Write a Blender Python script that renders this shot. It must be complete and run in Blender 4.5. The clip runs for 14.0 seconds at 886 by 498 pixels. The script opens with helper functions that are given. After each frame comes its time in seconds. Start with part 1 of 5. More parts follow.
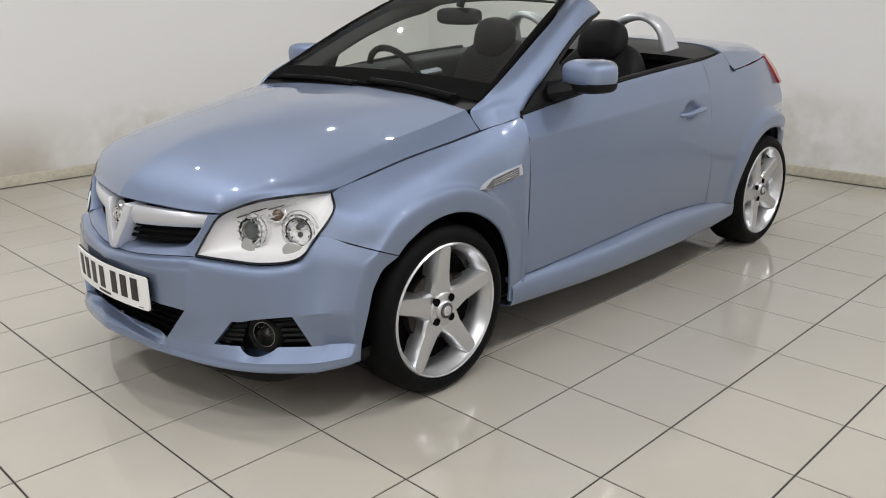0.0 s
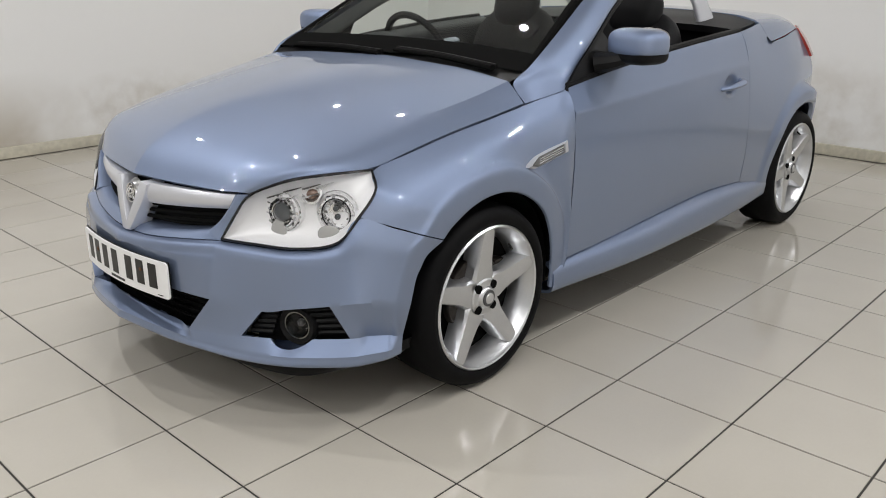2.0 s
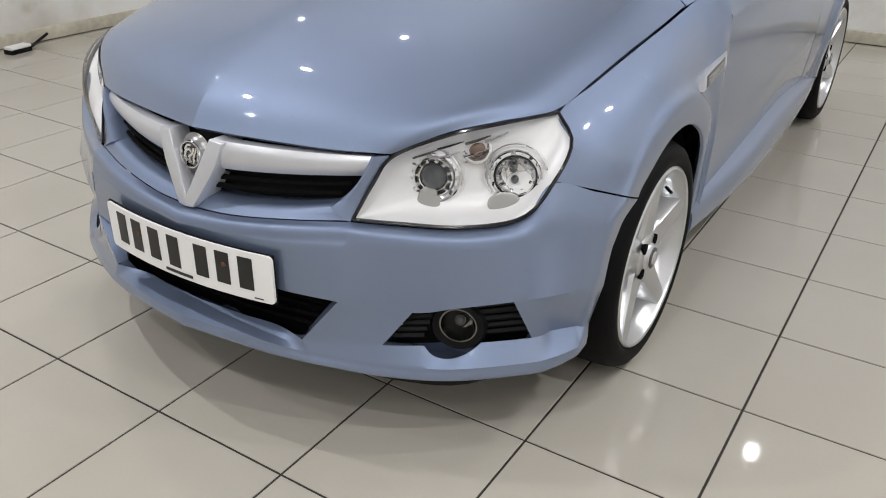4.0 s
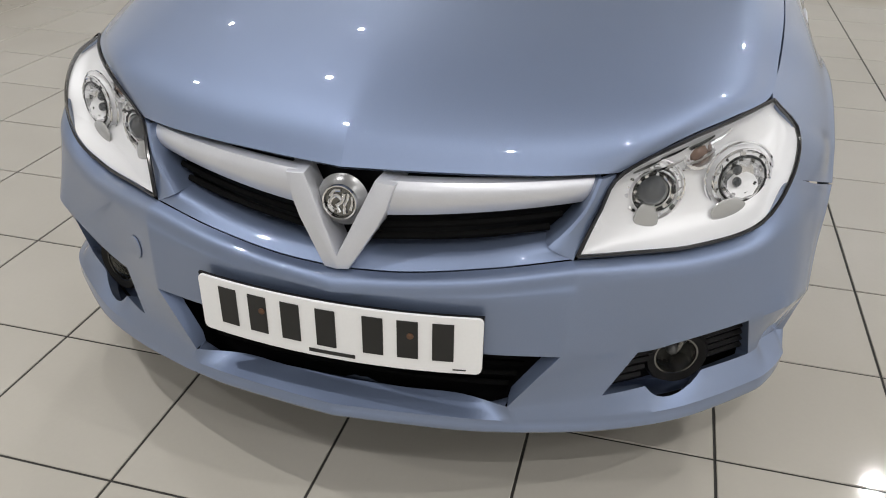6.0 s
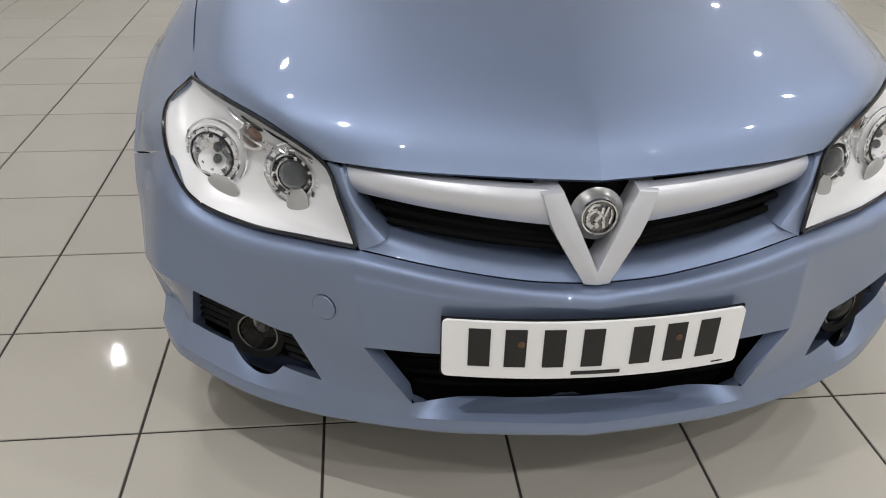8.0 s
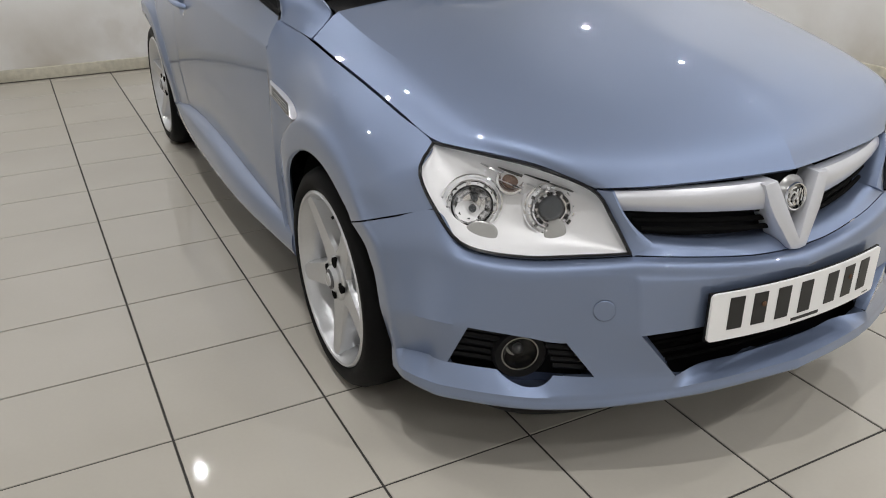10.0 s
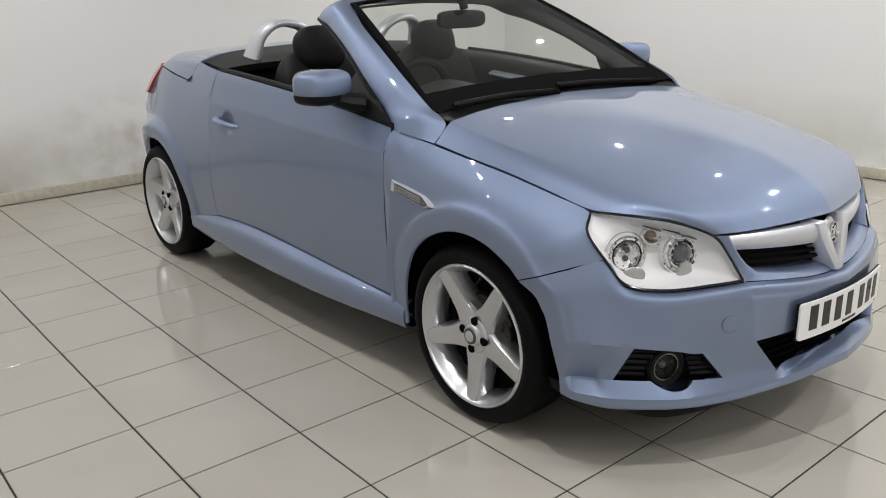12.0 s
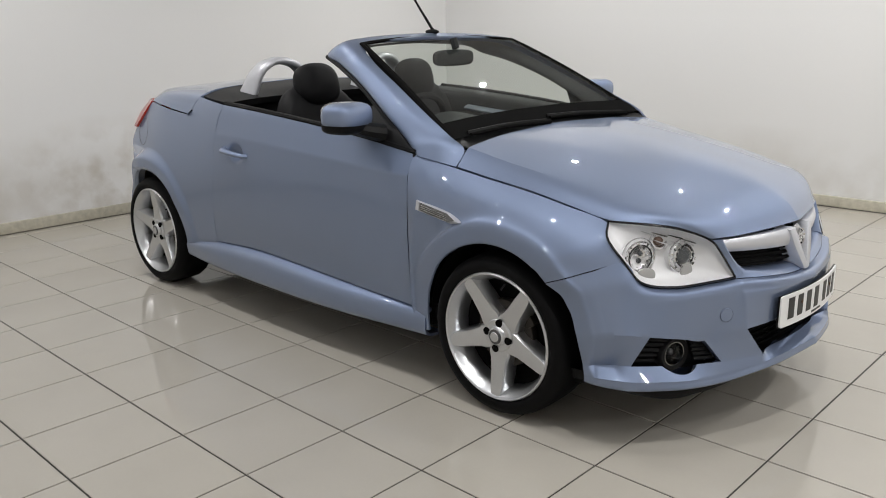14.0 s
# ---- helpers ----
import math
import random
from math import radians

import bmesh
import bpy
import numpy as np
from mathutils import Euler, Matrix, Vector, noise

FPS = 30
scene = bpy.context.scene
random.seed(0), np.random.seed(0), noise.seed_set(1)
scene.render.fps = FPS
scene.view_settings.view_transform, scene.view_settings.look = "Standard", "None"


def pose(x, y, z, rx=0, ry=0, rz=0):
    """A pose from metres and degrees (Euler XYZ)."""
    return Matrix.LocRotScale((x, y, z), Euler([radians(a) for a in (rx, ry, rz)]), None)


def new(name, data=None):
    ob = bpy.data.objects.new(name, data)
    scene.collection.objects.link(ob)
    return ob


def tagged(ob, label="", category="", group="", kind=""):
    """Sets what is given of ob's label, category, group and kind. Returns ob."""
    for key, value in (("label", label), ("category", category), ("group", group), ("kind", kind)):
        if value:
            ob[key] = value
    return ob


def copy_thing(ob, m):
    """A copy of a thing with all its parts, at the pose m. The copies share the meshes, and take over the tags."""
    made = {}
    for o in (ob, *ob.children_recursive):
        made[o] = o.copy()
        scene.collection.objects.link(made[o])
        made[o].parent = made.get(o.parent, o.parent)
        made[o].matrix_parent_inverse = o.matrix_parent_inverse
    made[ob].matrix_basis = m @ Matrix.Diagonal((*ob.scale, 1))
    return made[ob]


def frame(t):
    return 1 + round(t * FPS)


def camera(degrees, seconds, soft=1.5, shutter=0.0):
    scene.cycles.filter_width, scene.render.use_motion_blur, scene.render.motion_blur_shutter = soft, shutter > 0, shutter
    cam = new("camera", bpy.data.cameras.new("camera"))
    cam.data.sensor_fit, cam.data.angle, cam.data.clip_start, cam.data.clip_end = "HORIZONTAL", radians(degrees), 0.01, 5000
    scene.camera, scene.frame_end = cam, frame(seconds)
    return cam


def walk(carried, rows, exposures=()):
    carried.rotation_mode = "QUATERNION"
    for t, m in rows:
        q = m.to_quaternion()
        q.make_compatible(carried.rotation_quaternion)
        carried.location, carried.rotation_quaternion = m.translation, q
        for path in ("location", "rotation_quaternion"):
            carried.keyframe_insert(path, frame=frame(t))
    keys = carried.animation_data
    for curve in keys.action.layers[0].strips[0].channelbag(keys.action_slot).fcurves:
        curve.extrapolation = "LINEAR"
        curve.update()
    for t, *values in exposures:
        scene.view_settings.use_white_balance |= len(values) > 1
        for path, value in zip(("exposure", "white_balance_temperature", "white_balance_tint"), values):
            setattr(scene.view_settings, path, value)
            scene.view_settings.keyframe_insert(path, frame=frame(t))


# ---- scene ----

cam = camera(56.96, 14.0, soft=1.0)
# seconds, eye (m), yaw, pitch, roll (degrees). The car's front axle is the origin, x to its nose, y to its left.
ROWS = [
    (0.0, 1.878, 2.644, 1.339, 134.55, -17.27, -0.25),
    (0.5, 1.887, 2.640, 1.343, 134.43, -17.52, -0.16),
    (1.0, 1.877, 2.618, 1.335, 134.63, -17.75, -0.21),
    (1.5, 1.865, 2.540, 1.327, 134.45, -18.22, 0.00),
    (2.0, 1.870, 2.356, 1.303, 133.04, -19.06, 0.38),
    (2.5, 1.856, 2.123, 1.303, 131.43, -20.98, 0.78),
    (3.0, 1.862, 1.851, 1.282, 128.86, -23.05, 0.84),
    (3.2, 1.862, 1.751, 1.285, 127.81, -24.17, 0.81),
    (5.3, 1.867, 0.766, 1.264, 111.22, -29.55, 0.94),
    (5.5, 1.869, 0.690, 1.265, 109.52, -29.81, 0.86),
    (6.0, 1.878, 0.470, 1.262, 104.50, -30.29, 0.92),
    (6.5, 1.889, 0.273, 1.255, 99.88, -30.36, 1.03),
    (7.0, 1.880, 0.044, 1.265, 94.28, -31.26, 1.21),
    (7.5, 1.886, -0.136, 1.263, 90.07, -30.98, 0.90),
    (8.0, 1.892, -0.384, 1.253, 83.50, -29.89, 1.30),
    (8.5, 1.892, -0.624, 1.242, 77.55, -28.54, 1.37),
    (9.0, 1.869, -0.890, 1.252, 71.50, -27.90, 1.22),
    (9.2, 1.873, -1.000, 1.255, 69.48, -27.34, 0.99),
    (11.3, 1.846, -2.087, 1.352, 54.57, -20.19, -1.89),
    (11.5, 1.838, -2.184, 1.355, 53.29, -19.33, -1.69),
    (12.0, 1.816, -2.423, 1.366, 50.33, -17.56, -1.35),
    (12.5, 1.796, -2.623, 1.395, 47.90, -16.79, -1.20),
    (13.0, 1.762, -2.830, 1.390, 44.95, -15.84, -0.52),
    (13.5, 1.780, -2.895, 1.384, 44.24, -15.36, -0.75),
    (14.0, 1.783, -2.939, 1.380, 43.74, -15.08, -0.87),
]
walk(cam, [(t, pose(x, y, z) @ pose(0, 0, 0, 90 + pitch, 0, yaw) @ pose(0, 0, 0, 0, 0, roll)) for t, x, y, z, yaw, pitch, roll in ROWS],
     exposures=[(0.0, 0.05), (3.2, 0.0), (5.3, 0.0), (7.5, -0.05), (9.2, -0.1), (11.3, 0.0), (14.0, -0.04)])

# ---- light ----
world = bpy.data.worlds.new("world")
scene.world = world
world.use_nodes = True
world.node_tree.nodes["Background"].inputs[0].default_value = (0.75, 0.8, 0.9, 1)
world.node_tree.nodes["Background"].inputs[1].default_value = 0.1
CEILING = 3.1


def downlight_lamp(x, y, watts, size=0.055):
    data = bpy.data.lights.new("downlight_lamp", "AREA")
    data.shape, data.size, data.energy, data.color = "DISK", size, watts, (1.0, 0.988, 0.98)
    ob = new("downlight_lamp", data)
    ob.matrix_world = pose(x, y, CEILING - 0.02)
    return ob


# ceiling downlights: two rows along the car and a few between, those at the nose being the brightest
# those at x = 4.2 and 5.2 are unseen, added to light the nose
LAMPS = [(x, 2.4, w) for x, w in ((-2.95, 21), (-1.6, 16), (-0.2, 18), (1.2, 23), (2.6, 16), (4.2, 19))]
LAMPS += [(x, -1.35, w) for x, w in ((-2.95, 22), (-1.6, 9), (-0.2, 10), (1.2, 25), (2.6, 17), (4.2, 16))]
LAMPS += [(2.7, 0.85, 27), (-1.8, -2.5, 5), (0.3, -2.5, 4), (5.2, 0.5, 22), (-3.95, -2.5, 5), (-3.7, 0.75, 2.5), (-3.7, -0.8, 2.5)]
for lx, ly, watts in LAMPS:
    downlight_lamp(lx, ly, watts)

# ---- materials ----


def material(name):
    m = bpy.data.materials.new(name)
    m.use_nodes = True
    return m, m.node_tree.nodes, m.node_tree.links, m.node_tree.nodes["Principled BSDF"]


def simple(name, color, rough=0.5, metal=0.0, coat=0.0, grain=0.0, scale=60.0, bump=0.0, spec=0.5):
    """A plain surface with slight mottling of colour, gloss and relief."""
    m, nodes, links, b = material(name)
    b.inputs["Base Color"].default_value = (*color, 1)
    b.inputs["Roughness"].default_value = rough
    b.inputs["Metallic"].default_value = metal
    b.inputs["Coat Weight"].default_value = coat
    b.inputs["Coat Roughness"].default_value = 0.04
    if grain or bump:
        co = nodes.new("ShaderNodeTexCoord")
        n1 = nodes.new("ShaderNodeTexNoise")
        n1.inputs["Scale"].default_value, n1.inputs["Detail"].default_value = scale, 6
        links.new(co.outputs["Object"], n1.inputs["Vector"])
        n2 = nodes.new("ShaderNodeTexNoise")
        n2.inputs["Scale"].default_value, n2.inputs["Detail"].default_value = scale / 14, 3
        links.new(co.outputs["Object"], n2.inputs["Vector"])
        both = nodes.new("ShaderNodeMath")
        both.operation = "ADD"
        links.new(n1.outputs["Fac"], both.inputs[0])
        links.new(n2.outputs["Fac"], both.inputs[1])
        if grain:
            ramp = nodes.new("ShaderNodeMapRange")
            ramp.inputs[1].default_value, ramp.inputs[2].default_value = 0.6, 1.4
            ramp.inputs[3].default_value, ramp.inputs[4].default_value = 1 - grain, 1 + grain
            links.new(both.outputs[0], ramp.inputs[0])
            mix = nodes.new("ShaderNodeVectorMath")
            mix.operation = "SCALE"
            mix.inputs[0].default_value = color
            links.new(ramp.outputs[0], mix.inputs["Scale"])
            links.new(mix.outputs[0], b.inputs["Base Color"])
        if bump:
            bp = nodes.new("ShaderNodeBump")
            bp.inputs["Strength"].default_value, bp.inputs["Distance"].default_value = bump, 0.002
            links.new(n1.outputs["Fac"], bp.inputs["Height"])
            links.new(bp.outputs[0], b.inputs["Normal"])
    b.inputs["Specular IOR Level"].default_value = spec
    return m


def clear(name, tint, ior=1.45):
    """Thin clear sheet: lets light through with its tint and mirrors by its angle."""
    m, nodes, links, b = material(name)
    nodes.remove(b)
    out = nodes["Material Output"]
    t, g, f, mix = (nodes.new(k) for k in ("ShaderNodeBsdfTransparent", "ShaderNodeBsdfGlossy", "ShaderNodeFresnel", "ShaderNodeMixShader"))
    t.inputs[0].default_value = (*tint, 1)
    g.inputs["Roughness"].default_value = 0.01
    f.inputs[0].default_value = ior
    links.new(f.outputs[0], mix.inputs[0])
    links.new(t.outputs[0], mix.inputs[1])
    links.new(g.outputs[0], mix.inputs[2])
    links.new(mix.outputs[0], out.inputs[0])
    return m


def paint_material(name, base, flake):
    """Metallic car paint: tiny flakes under a clear coat."""
    m, nodes, links, b = material(name)
    co = nodes.new("ShaderNodeTexCoord")
    v = nodes.new("ShaderNodeTexVoronoi")
    v.inputs["Scale"].default_value = 1600
    links.new(co.outputs["Object"], v.inputs["Vector"])
    n = nodes.new("ShaderNodeTexNoise")
    n.inputs["Scale"].default_value, n.inputs["Detail"].default_value = 5, 4
    links.new(co.outputs["Object"], n.inputs["Vector"])
    sep = nodes.new("ShaderNodeSeparateColor")
    links.new(v.outputs["Color"], sep.inputs[0])
    mix = nodes.new("ShaderNodeMix")
    mix.data_type = "RGBA"
    links.new(sep.outputs[0], mix.inputs[0])
    mix.inputs[6].default_value, mix.inputs[7].default_value = (*base, 1), (*flake, 1)
    links.new(mix.outputs[2], b.inputs["Base Color"])
    r = nodes.new("ShaderNodeMapRange")
    r.inputs[3].default_value, r.inputs[4].default_value = 0.50, 0.55
    links.new(n.outputs["Fac"], r.inputs[0])
    links.new(r.outputs[0], b.inputs["Roughness"])
    b.inputs["Metallic"].default_value = 0.76
    b.inputs["Coat Weight"].default_value = 1.0
    b.inputs["Coat Roughness"].default_value = 0.018
    b.inputs["Coat IOR"].default_value = 1.55
    return m


PAINT = paint_material("blue_silver_paint", (0.198, 0.250, 0.373), (0.217, 0.272, 0.402))
SILVER = simple("satin_silver_paint", (0.61, 0.62, 0.66), 0.36, 0.45, 0.5, 0.03, 300)
ALLOY = simple("alloy_wheel_silver", (0.60, 0.61, 0.63), 0.30, 0.92, 0.5, 0.04, 150)
CHROME = simple("chrome", (0.85, 0.85, 0.86), 0.06, 1.0)
BLACK = simple("black_plastic", (0.006, 0.006, 0.0065), 0.45, grain=0.2, scale=200, bump=0.15, spec=0.14)
GLOSSBLACK = simple("gloss_black", (0.01, 0.01, 0.012), 0.12)
RUBBER = simple("tyre_rubber", (0.004, 0.004, 0.0045), 0.6, grain=0.25, scale=90, bump=0.2, spec=0.10)
DARKMETAL = simple("brake_metal", (0.05, 0.044, 0.04), 0.5, 0.8, grain=0.4, scale=40)
FABRIC = simple("black_leather", (0.007, 0.007, 0.008), 0.55, grain=0.12, scale=40, spec=0.18)
GREYTRIM = simple("grey_interior_trim", (0.022, 0.025, 0.026), 0.6, grain=0.15, scale=160, bump=0.2, spec=0.25)
LIGHTTRIM = simple("light_blue_leather_trim", (0.30, 0.34, 0.40), 0.5, grain=0.08, scale=160, bump=0.2)
PALETRIM = simple("pale_grey_pillar_trim", (0.10, 0.105, 0.105), 0.7, grain=0.1, scale=160, bump=0.2)
RUST = simple("rusty_screw", (0.10, 0.05, 0.025), 0.7, grain=0.3, scale=200)
REPEATER = simple("grey_repeater_lens", (0.12, 0.12, 0.12), 0.15, 0.3, 0.5)
CAPGREY = simple("cap_grey", (0.09, 0.09, 0.095), 0.4, 0.4, grain=0.1, scale=90)
REFLECTOR = simple("bright_reflector", (0.82, 0.82, 0.83), 0.22, 0.85, grain=0.03, scale=90)
DARKCHROME = simple("dark_reflector", (0.20, 0.20, 0.195), 0.14, 1.0)
LAMPBODY = simple("lamp_housing_white_silver", (0.78, 0.78, 0.79), 0.40, 0.12, grain=0.02, scale=120)
SCALLOP = simple("lamp_grey", (0.50, 0.50, 0.50), 0.25, 0.3)
SCOOP_SHADE = simple("scoop_shade_grey", (0.46, 0.46, 0.45), 0.22, 0.35)
DISH = simple("badge_dish_grey", (0.30, 0.30, 0.30), 0.3, 0.6)
# matt black for trim, also the painted shade in wheels and bolt holes
BLACK_AND_SHADE = simple("matt_black_and_shade", (0.005, 0.005, 0.005), 0.9, spec=0.05)
LENSDARK = simple("projector_lens", (0.05, 0.055, 0.06), 0.05, 0.0, 1.0)
AMBER = simple("amber_bulb", (0.20, 0.13, 0.10), 0.2, 0.2, 0.5)
RED = simple("red_lens", (0.42, 0.035, 0.022), 0.15, 0.0, 1.0)
WHITEPLATE = simple("white_plate", (0.82, 0.82, 0.82), 0.35, grain=0.02, scale=200)
INK = simple("black_ink", (0.01, 0.01, 0.01), 0.4)
LENS = clear("clear_lens", (0.99, 0.99, 0.99), 1.35)
SCREEN = clear("green_tinted_glass", (0.81, 0.86, 0.81))

# ---- shape helpers ----


def catmull(points, us):
    """Points on a smooth line through the given ones; us runs from 0 to their number less one."""
    p = np.asarray(points, float)
    k = len(p)
    p = np.concatenate([[2 * p[0] - p[1]], p, [2 * p[-1] - p[-2]]])
    us = np.clip(us, 0, k - 1)
    i = np.minimum(us.astype(int), k - 2)
    f = (us - i)[:, None]
    a, b, c, d = p[i], p[i + 1], p[i + 2], p[i + 3]
    return 0.5 * (2 * b + (c - a) * f + (2 * a - 5 * b + 4 * c - d) * f**2 + (3 * b - a - 3 * c + d) * f**3)


def chordal(points, us):
    """As catmull(), but with knots spaced by the distances between the points, so that uneven steps do not ripple."""
    p = np.asarray(points, float)
    k = len(p)
    t = np.concatenate([[0], np.cumsum(np.sqrt(np.linalg.norm(np.diff(p, axis=0), axis=1)) + 1e-9)])
    p = np.concatenate([[2 * p[0] - p[1]], p, [2 * p[-1] - p[-2]]])
    t = np.concatenate([[2 * t[0] - t[1]], t, [2 * t[-1] - t[-2]]])
    us = np.clip(us, 0, k - 1)
    i = np.minimum(us.astype(int), k - 2)
    t0, t1, t2, t3 = (t[i + n][:, None] for n in range(4))
    a, b, c, d = (p[i + n] for n in range(4))
    u = t1 + (us - i)[:, None] * (t2 - t1)
    ab, bc, cd = ((t1 - u) * a + (u - t0) * b) / (t1 - t0), ((t2 - u) * b + (u - t1) * c) / (t2 - t1), ((t3 - u) * c + (u - t2) * d) / (t3 - t2)
    return ((t2 - u) * (((t2 - u) * ab + (u - t0) * bc) / (t2 - t0)) + (u - t1) * (((t3 - u) * bc + (u - t1) * cd) / (t3 - t1))) / (t2 - t1)


def along(points, n):
    """n points at even steps along the smooth line through the given ones."""
    dense = catmull(points, np.linspace(0, len(points) - 1, 40 * len(points)))
    s = np.concatenate([[0], np.cumsum(np.linalg.norm(np.diff(dense, axis=0), axis=1))])
    at = np.linspace(0, s[-1], n)
    return np.stack([np.interp(at, s, dense[:, k]) for k in range(3)], 1)


def loft(curves, nu, nv, even=True, line=catmull):
    """A grid of points: nu along each curve, nv from curve to curve. even=False keeps the curves' own points matched."""
    rows = [along(c, nu) if even else line(c, np.linspace(0, len(c) - 1, nu)) for c in curves]
    rows = np.array(rows)
    us = np.linspace(0, len(curves) - 1, nv)
    return np.stack([line(rows[:, k], us) for k in range(nu)], 1)


def mirrored(g, side):
    return g * np.array([1, side, 1])


def sheet(bm, g, skip=None, back=False):
    """Adds a grid of points as faces. skip(i, j) leaves a cell open."""
    v = [[bm.verts.new(p) for p in row] for row in g]
    for i in range(len(g) - 1):
        for j in range(len(g[0]) - 1):
            if skip and skip(i, j):
                continue
            f = (v[i][j], v[i + 1][j], v[i + 1][j + 1], v[i][j + 1])
            try:
                bm.faces.new(f[::-1] if back else f)
            except ValueError:
                pass
    return v


def facing(bm, outward):
    """Makes all faces look the same way out."""
    bmesh.ops.remove_doubles(bm, verts=bm.verts, dist=0.0004)
    bmesh.ops.recalc_face_normals(bm, faces=bm.faces)
    total = Vector((0, 0, 0))
    for f in bm.faces:
        total += f.normal * f.calc_area()
    if total.dot(Vector(outward)) < 0:
        bmesh.ops.reverse_faces(bm, faces=bm.faces)
    return bm


def flange(bm, depth, outward, shallow=9.0):
    """Turns every open edge of a panel inwards, so that it has thickness; outward is a direction the panel faces; above the height shallow it turns in less."""
    facing(bm, outward)
    bm.normal_update()
    rim = [e for e in bm.edges if e.is_boundary]
    normal = {v: v.normal.copy() for e in rim for v in e.verts}
    got = bmesh.ops.extrude_edge_only(bm, edges=rim)["geom"]
    fresh = [v for v in got if isinstance(v, bmesh.types.BMVert)]
    for v in fresh:
        near = min(normal, key=lambda o: (o.co - v.co).length_squared)
        v.co -= normal[near] * (depth if v.co.z < shallow else 0.005)
    for e in rim:
        e.smooth = False
    return bm


def part(name, bm, mat, parent, label="", sharp=35.0):
    """Links a bmesh as one mesh object under a thing or a part."""
    for f in bm.faces:
        f.smooth = True
    bm.normal_update()
    for e in bm.edges:
        if len(e.link_faces) == 2 and e.calc_face_angle(0) > radians(sharp):
            e.smooth = False
    me = bpy.data.meshes.new(name)
    bm.to_mesh(me)
    bm.free()
    me.materials.append(mat)
    ob = new(name, me)
    ob.parent = parent
    if label:
        tagged(ob, label)
    return ob


def box(bm, cx, cy, cz, sx, sy, sz, bevel=0.0, turn=None):
    m = (turn or Matrix.Identity(4)).copy()
    m = Matrix.Translation((cx, cy, cz)) @ m @ Matrix.Diagonal((sx, sy, sz, 1))
    got = bmesh.ops.create_cube(bm, size=1, matrix=m)["verts"]
    if bevel:
        edges = list({e for v in got for e in v.link_edges})
        bmesh.ops.bevel(bm, geom=edges, offset=bevel, segments=2, affect="EDGES", profile=0.6)
    return bm


def frame_of(direction):
    d = Vector(direction).normalized()
    return d.to_track_quat("Z", "Y").to_matrix()


def tube(bm, points, radius, sides=8, flat=1.0, n=0, cap=True):
    """A round or flattened bar along a smooth line. radius: one number, or one for each end."""
    pts = along(points, n) if n else np.asarray(points, float)
    r0, r1 = radius if isinstance(radius, tuple) else (radius, radius)
    rings = []
    for i, p in enumerate(pts):
        d = pts[min(i + 1, len(pts) - 1)] - pts[max(i - 1, 0)]
        m = frame_of(d)
        r = r0 + (r1 - r0) * i / max(len(pts) - 1, 1)
        rings.append([bm.verts.new(Vector(p) + m @ Vector((r * math.cos(a), r * flat * math.sin(a), 0))) for a in np.linspace(0, math.tau, sides, endpoint=False)])
    for a, b in zip(rings, rings[1:]):
        for k in range(sides):
            bm.faces.new((a[k], a[(k + 1) % sides], b[(k + 1) % sides], b[k]))
    if cap:
        bm.faces.new(rings[0][::-1])
        bm.faces.new(rings[-1])
    return bm


def spin(bm, profile, m, steps=32):
    """Turns a profile of (radius, height) pairs round the z axis of m."""
    rings = []
    for r, h in profile:
        rings.append([bm.verts.new(m @ Vector((r * math.cos(a), r * math.sin(a), h))) for a in np.linspace(0, math.tau, steps, endpoint=False)])
    for a, b in zip(rings, rings[1:]):
        for k in range(steps):
            bm.faces.new((a[k], a[(k + 1) % steps], b[(k + 1) % steps], b[k]))
    return rings


def axis(place, direction):
    return Matrix.Translation(place) @ frame_of(direction).to_4x4()


def thing(name, label, category, x=0, y=0, z=0, group="", kind=""):
    ob = new(name)
    ob.matrix_world = pose(x, y, z)
    return tagged(ob, label, category, group, kind)


def ellipsoid(bm, c, r, power=2.0, nu=20, nv=14, m=None):
    """A rounded block: power 2 is an ellipsoid, higher is squarer."""
    def sp(v):
        return math.copysign(abs(v) ** (2 / power), v)
    rows = []
    for i in range(nv + 1):
        b = -math.pi / 2 + math.pi * i / nv
        rows.append([(m or Matrix.Identity(4)) @ Vector((r[0] * sp(math.cos(b)) * sp(math.cos(a)), r[1] * sp(math.cos(b)) * sp(math.sin(a)), r[2] * sp(math.sin(b)))) + Vector(c)
                     for a in np.linspace(0, math.tau, nu, endpoint=False)])
    vs = [[bm.verts.new(p) for p in row] for row in rows[1:-1]]
    lo, hi = bm.verts.new(rows[0][0]), bm.verts.new(rows[-1][0])
    for a, b in zip(vs, vs[1:]):
        for k in range(nu):
            bm.faces.new((a[k], a[(k + 1) % nu], b[(k + 1) % nu], b[k]))
    for k in range(nu):
        bm.faces.new((vs[0][(k + 1) % nu], vs[0][k], lo))
        bm.faces.new((vs[-1][k], vs[-1][(k + 1) % nu], hi))
    return bm

# ---- room ----
XB, YR, YL, XF = -4.43, -3.76, 3.65, 7.0


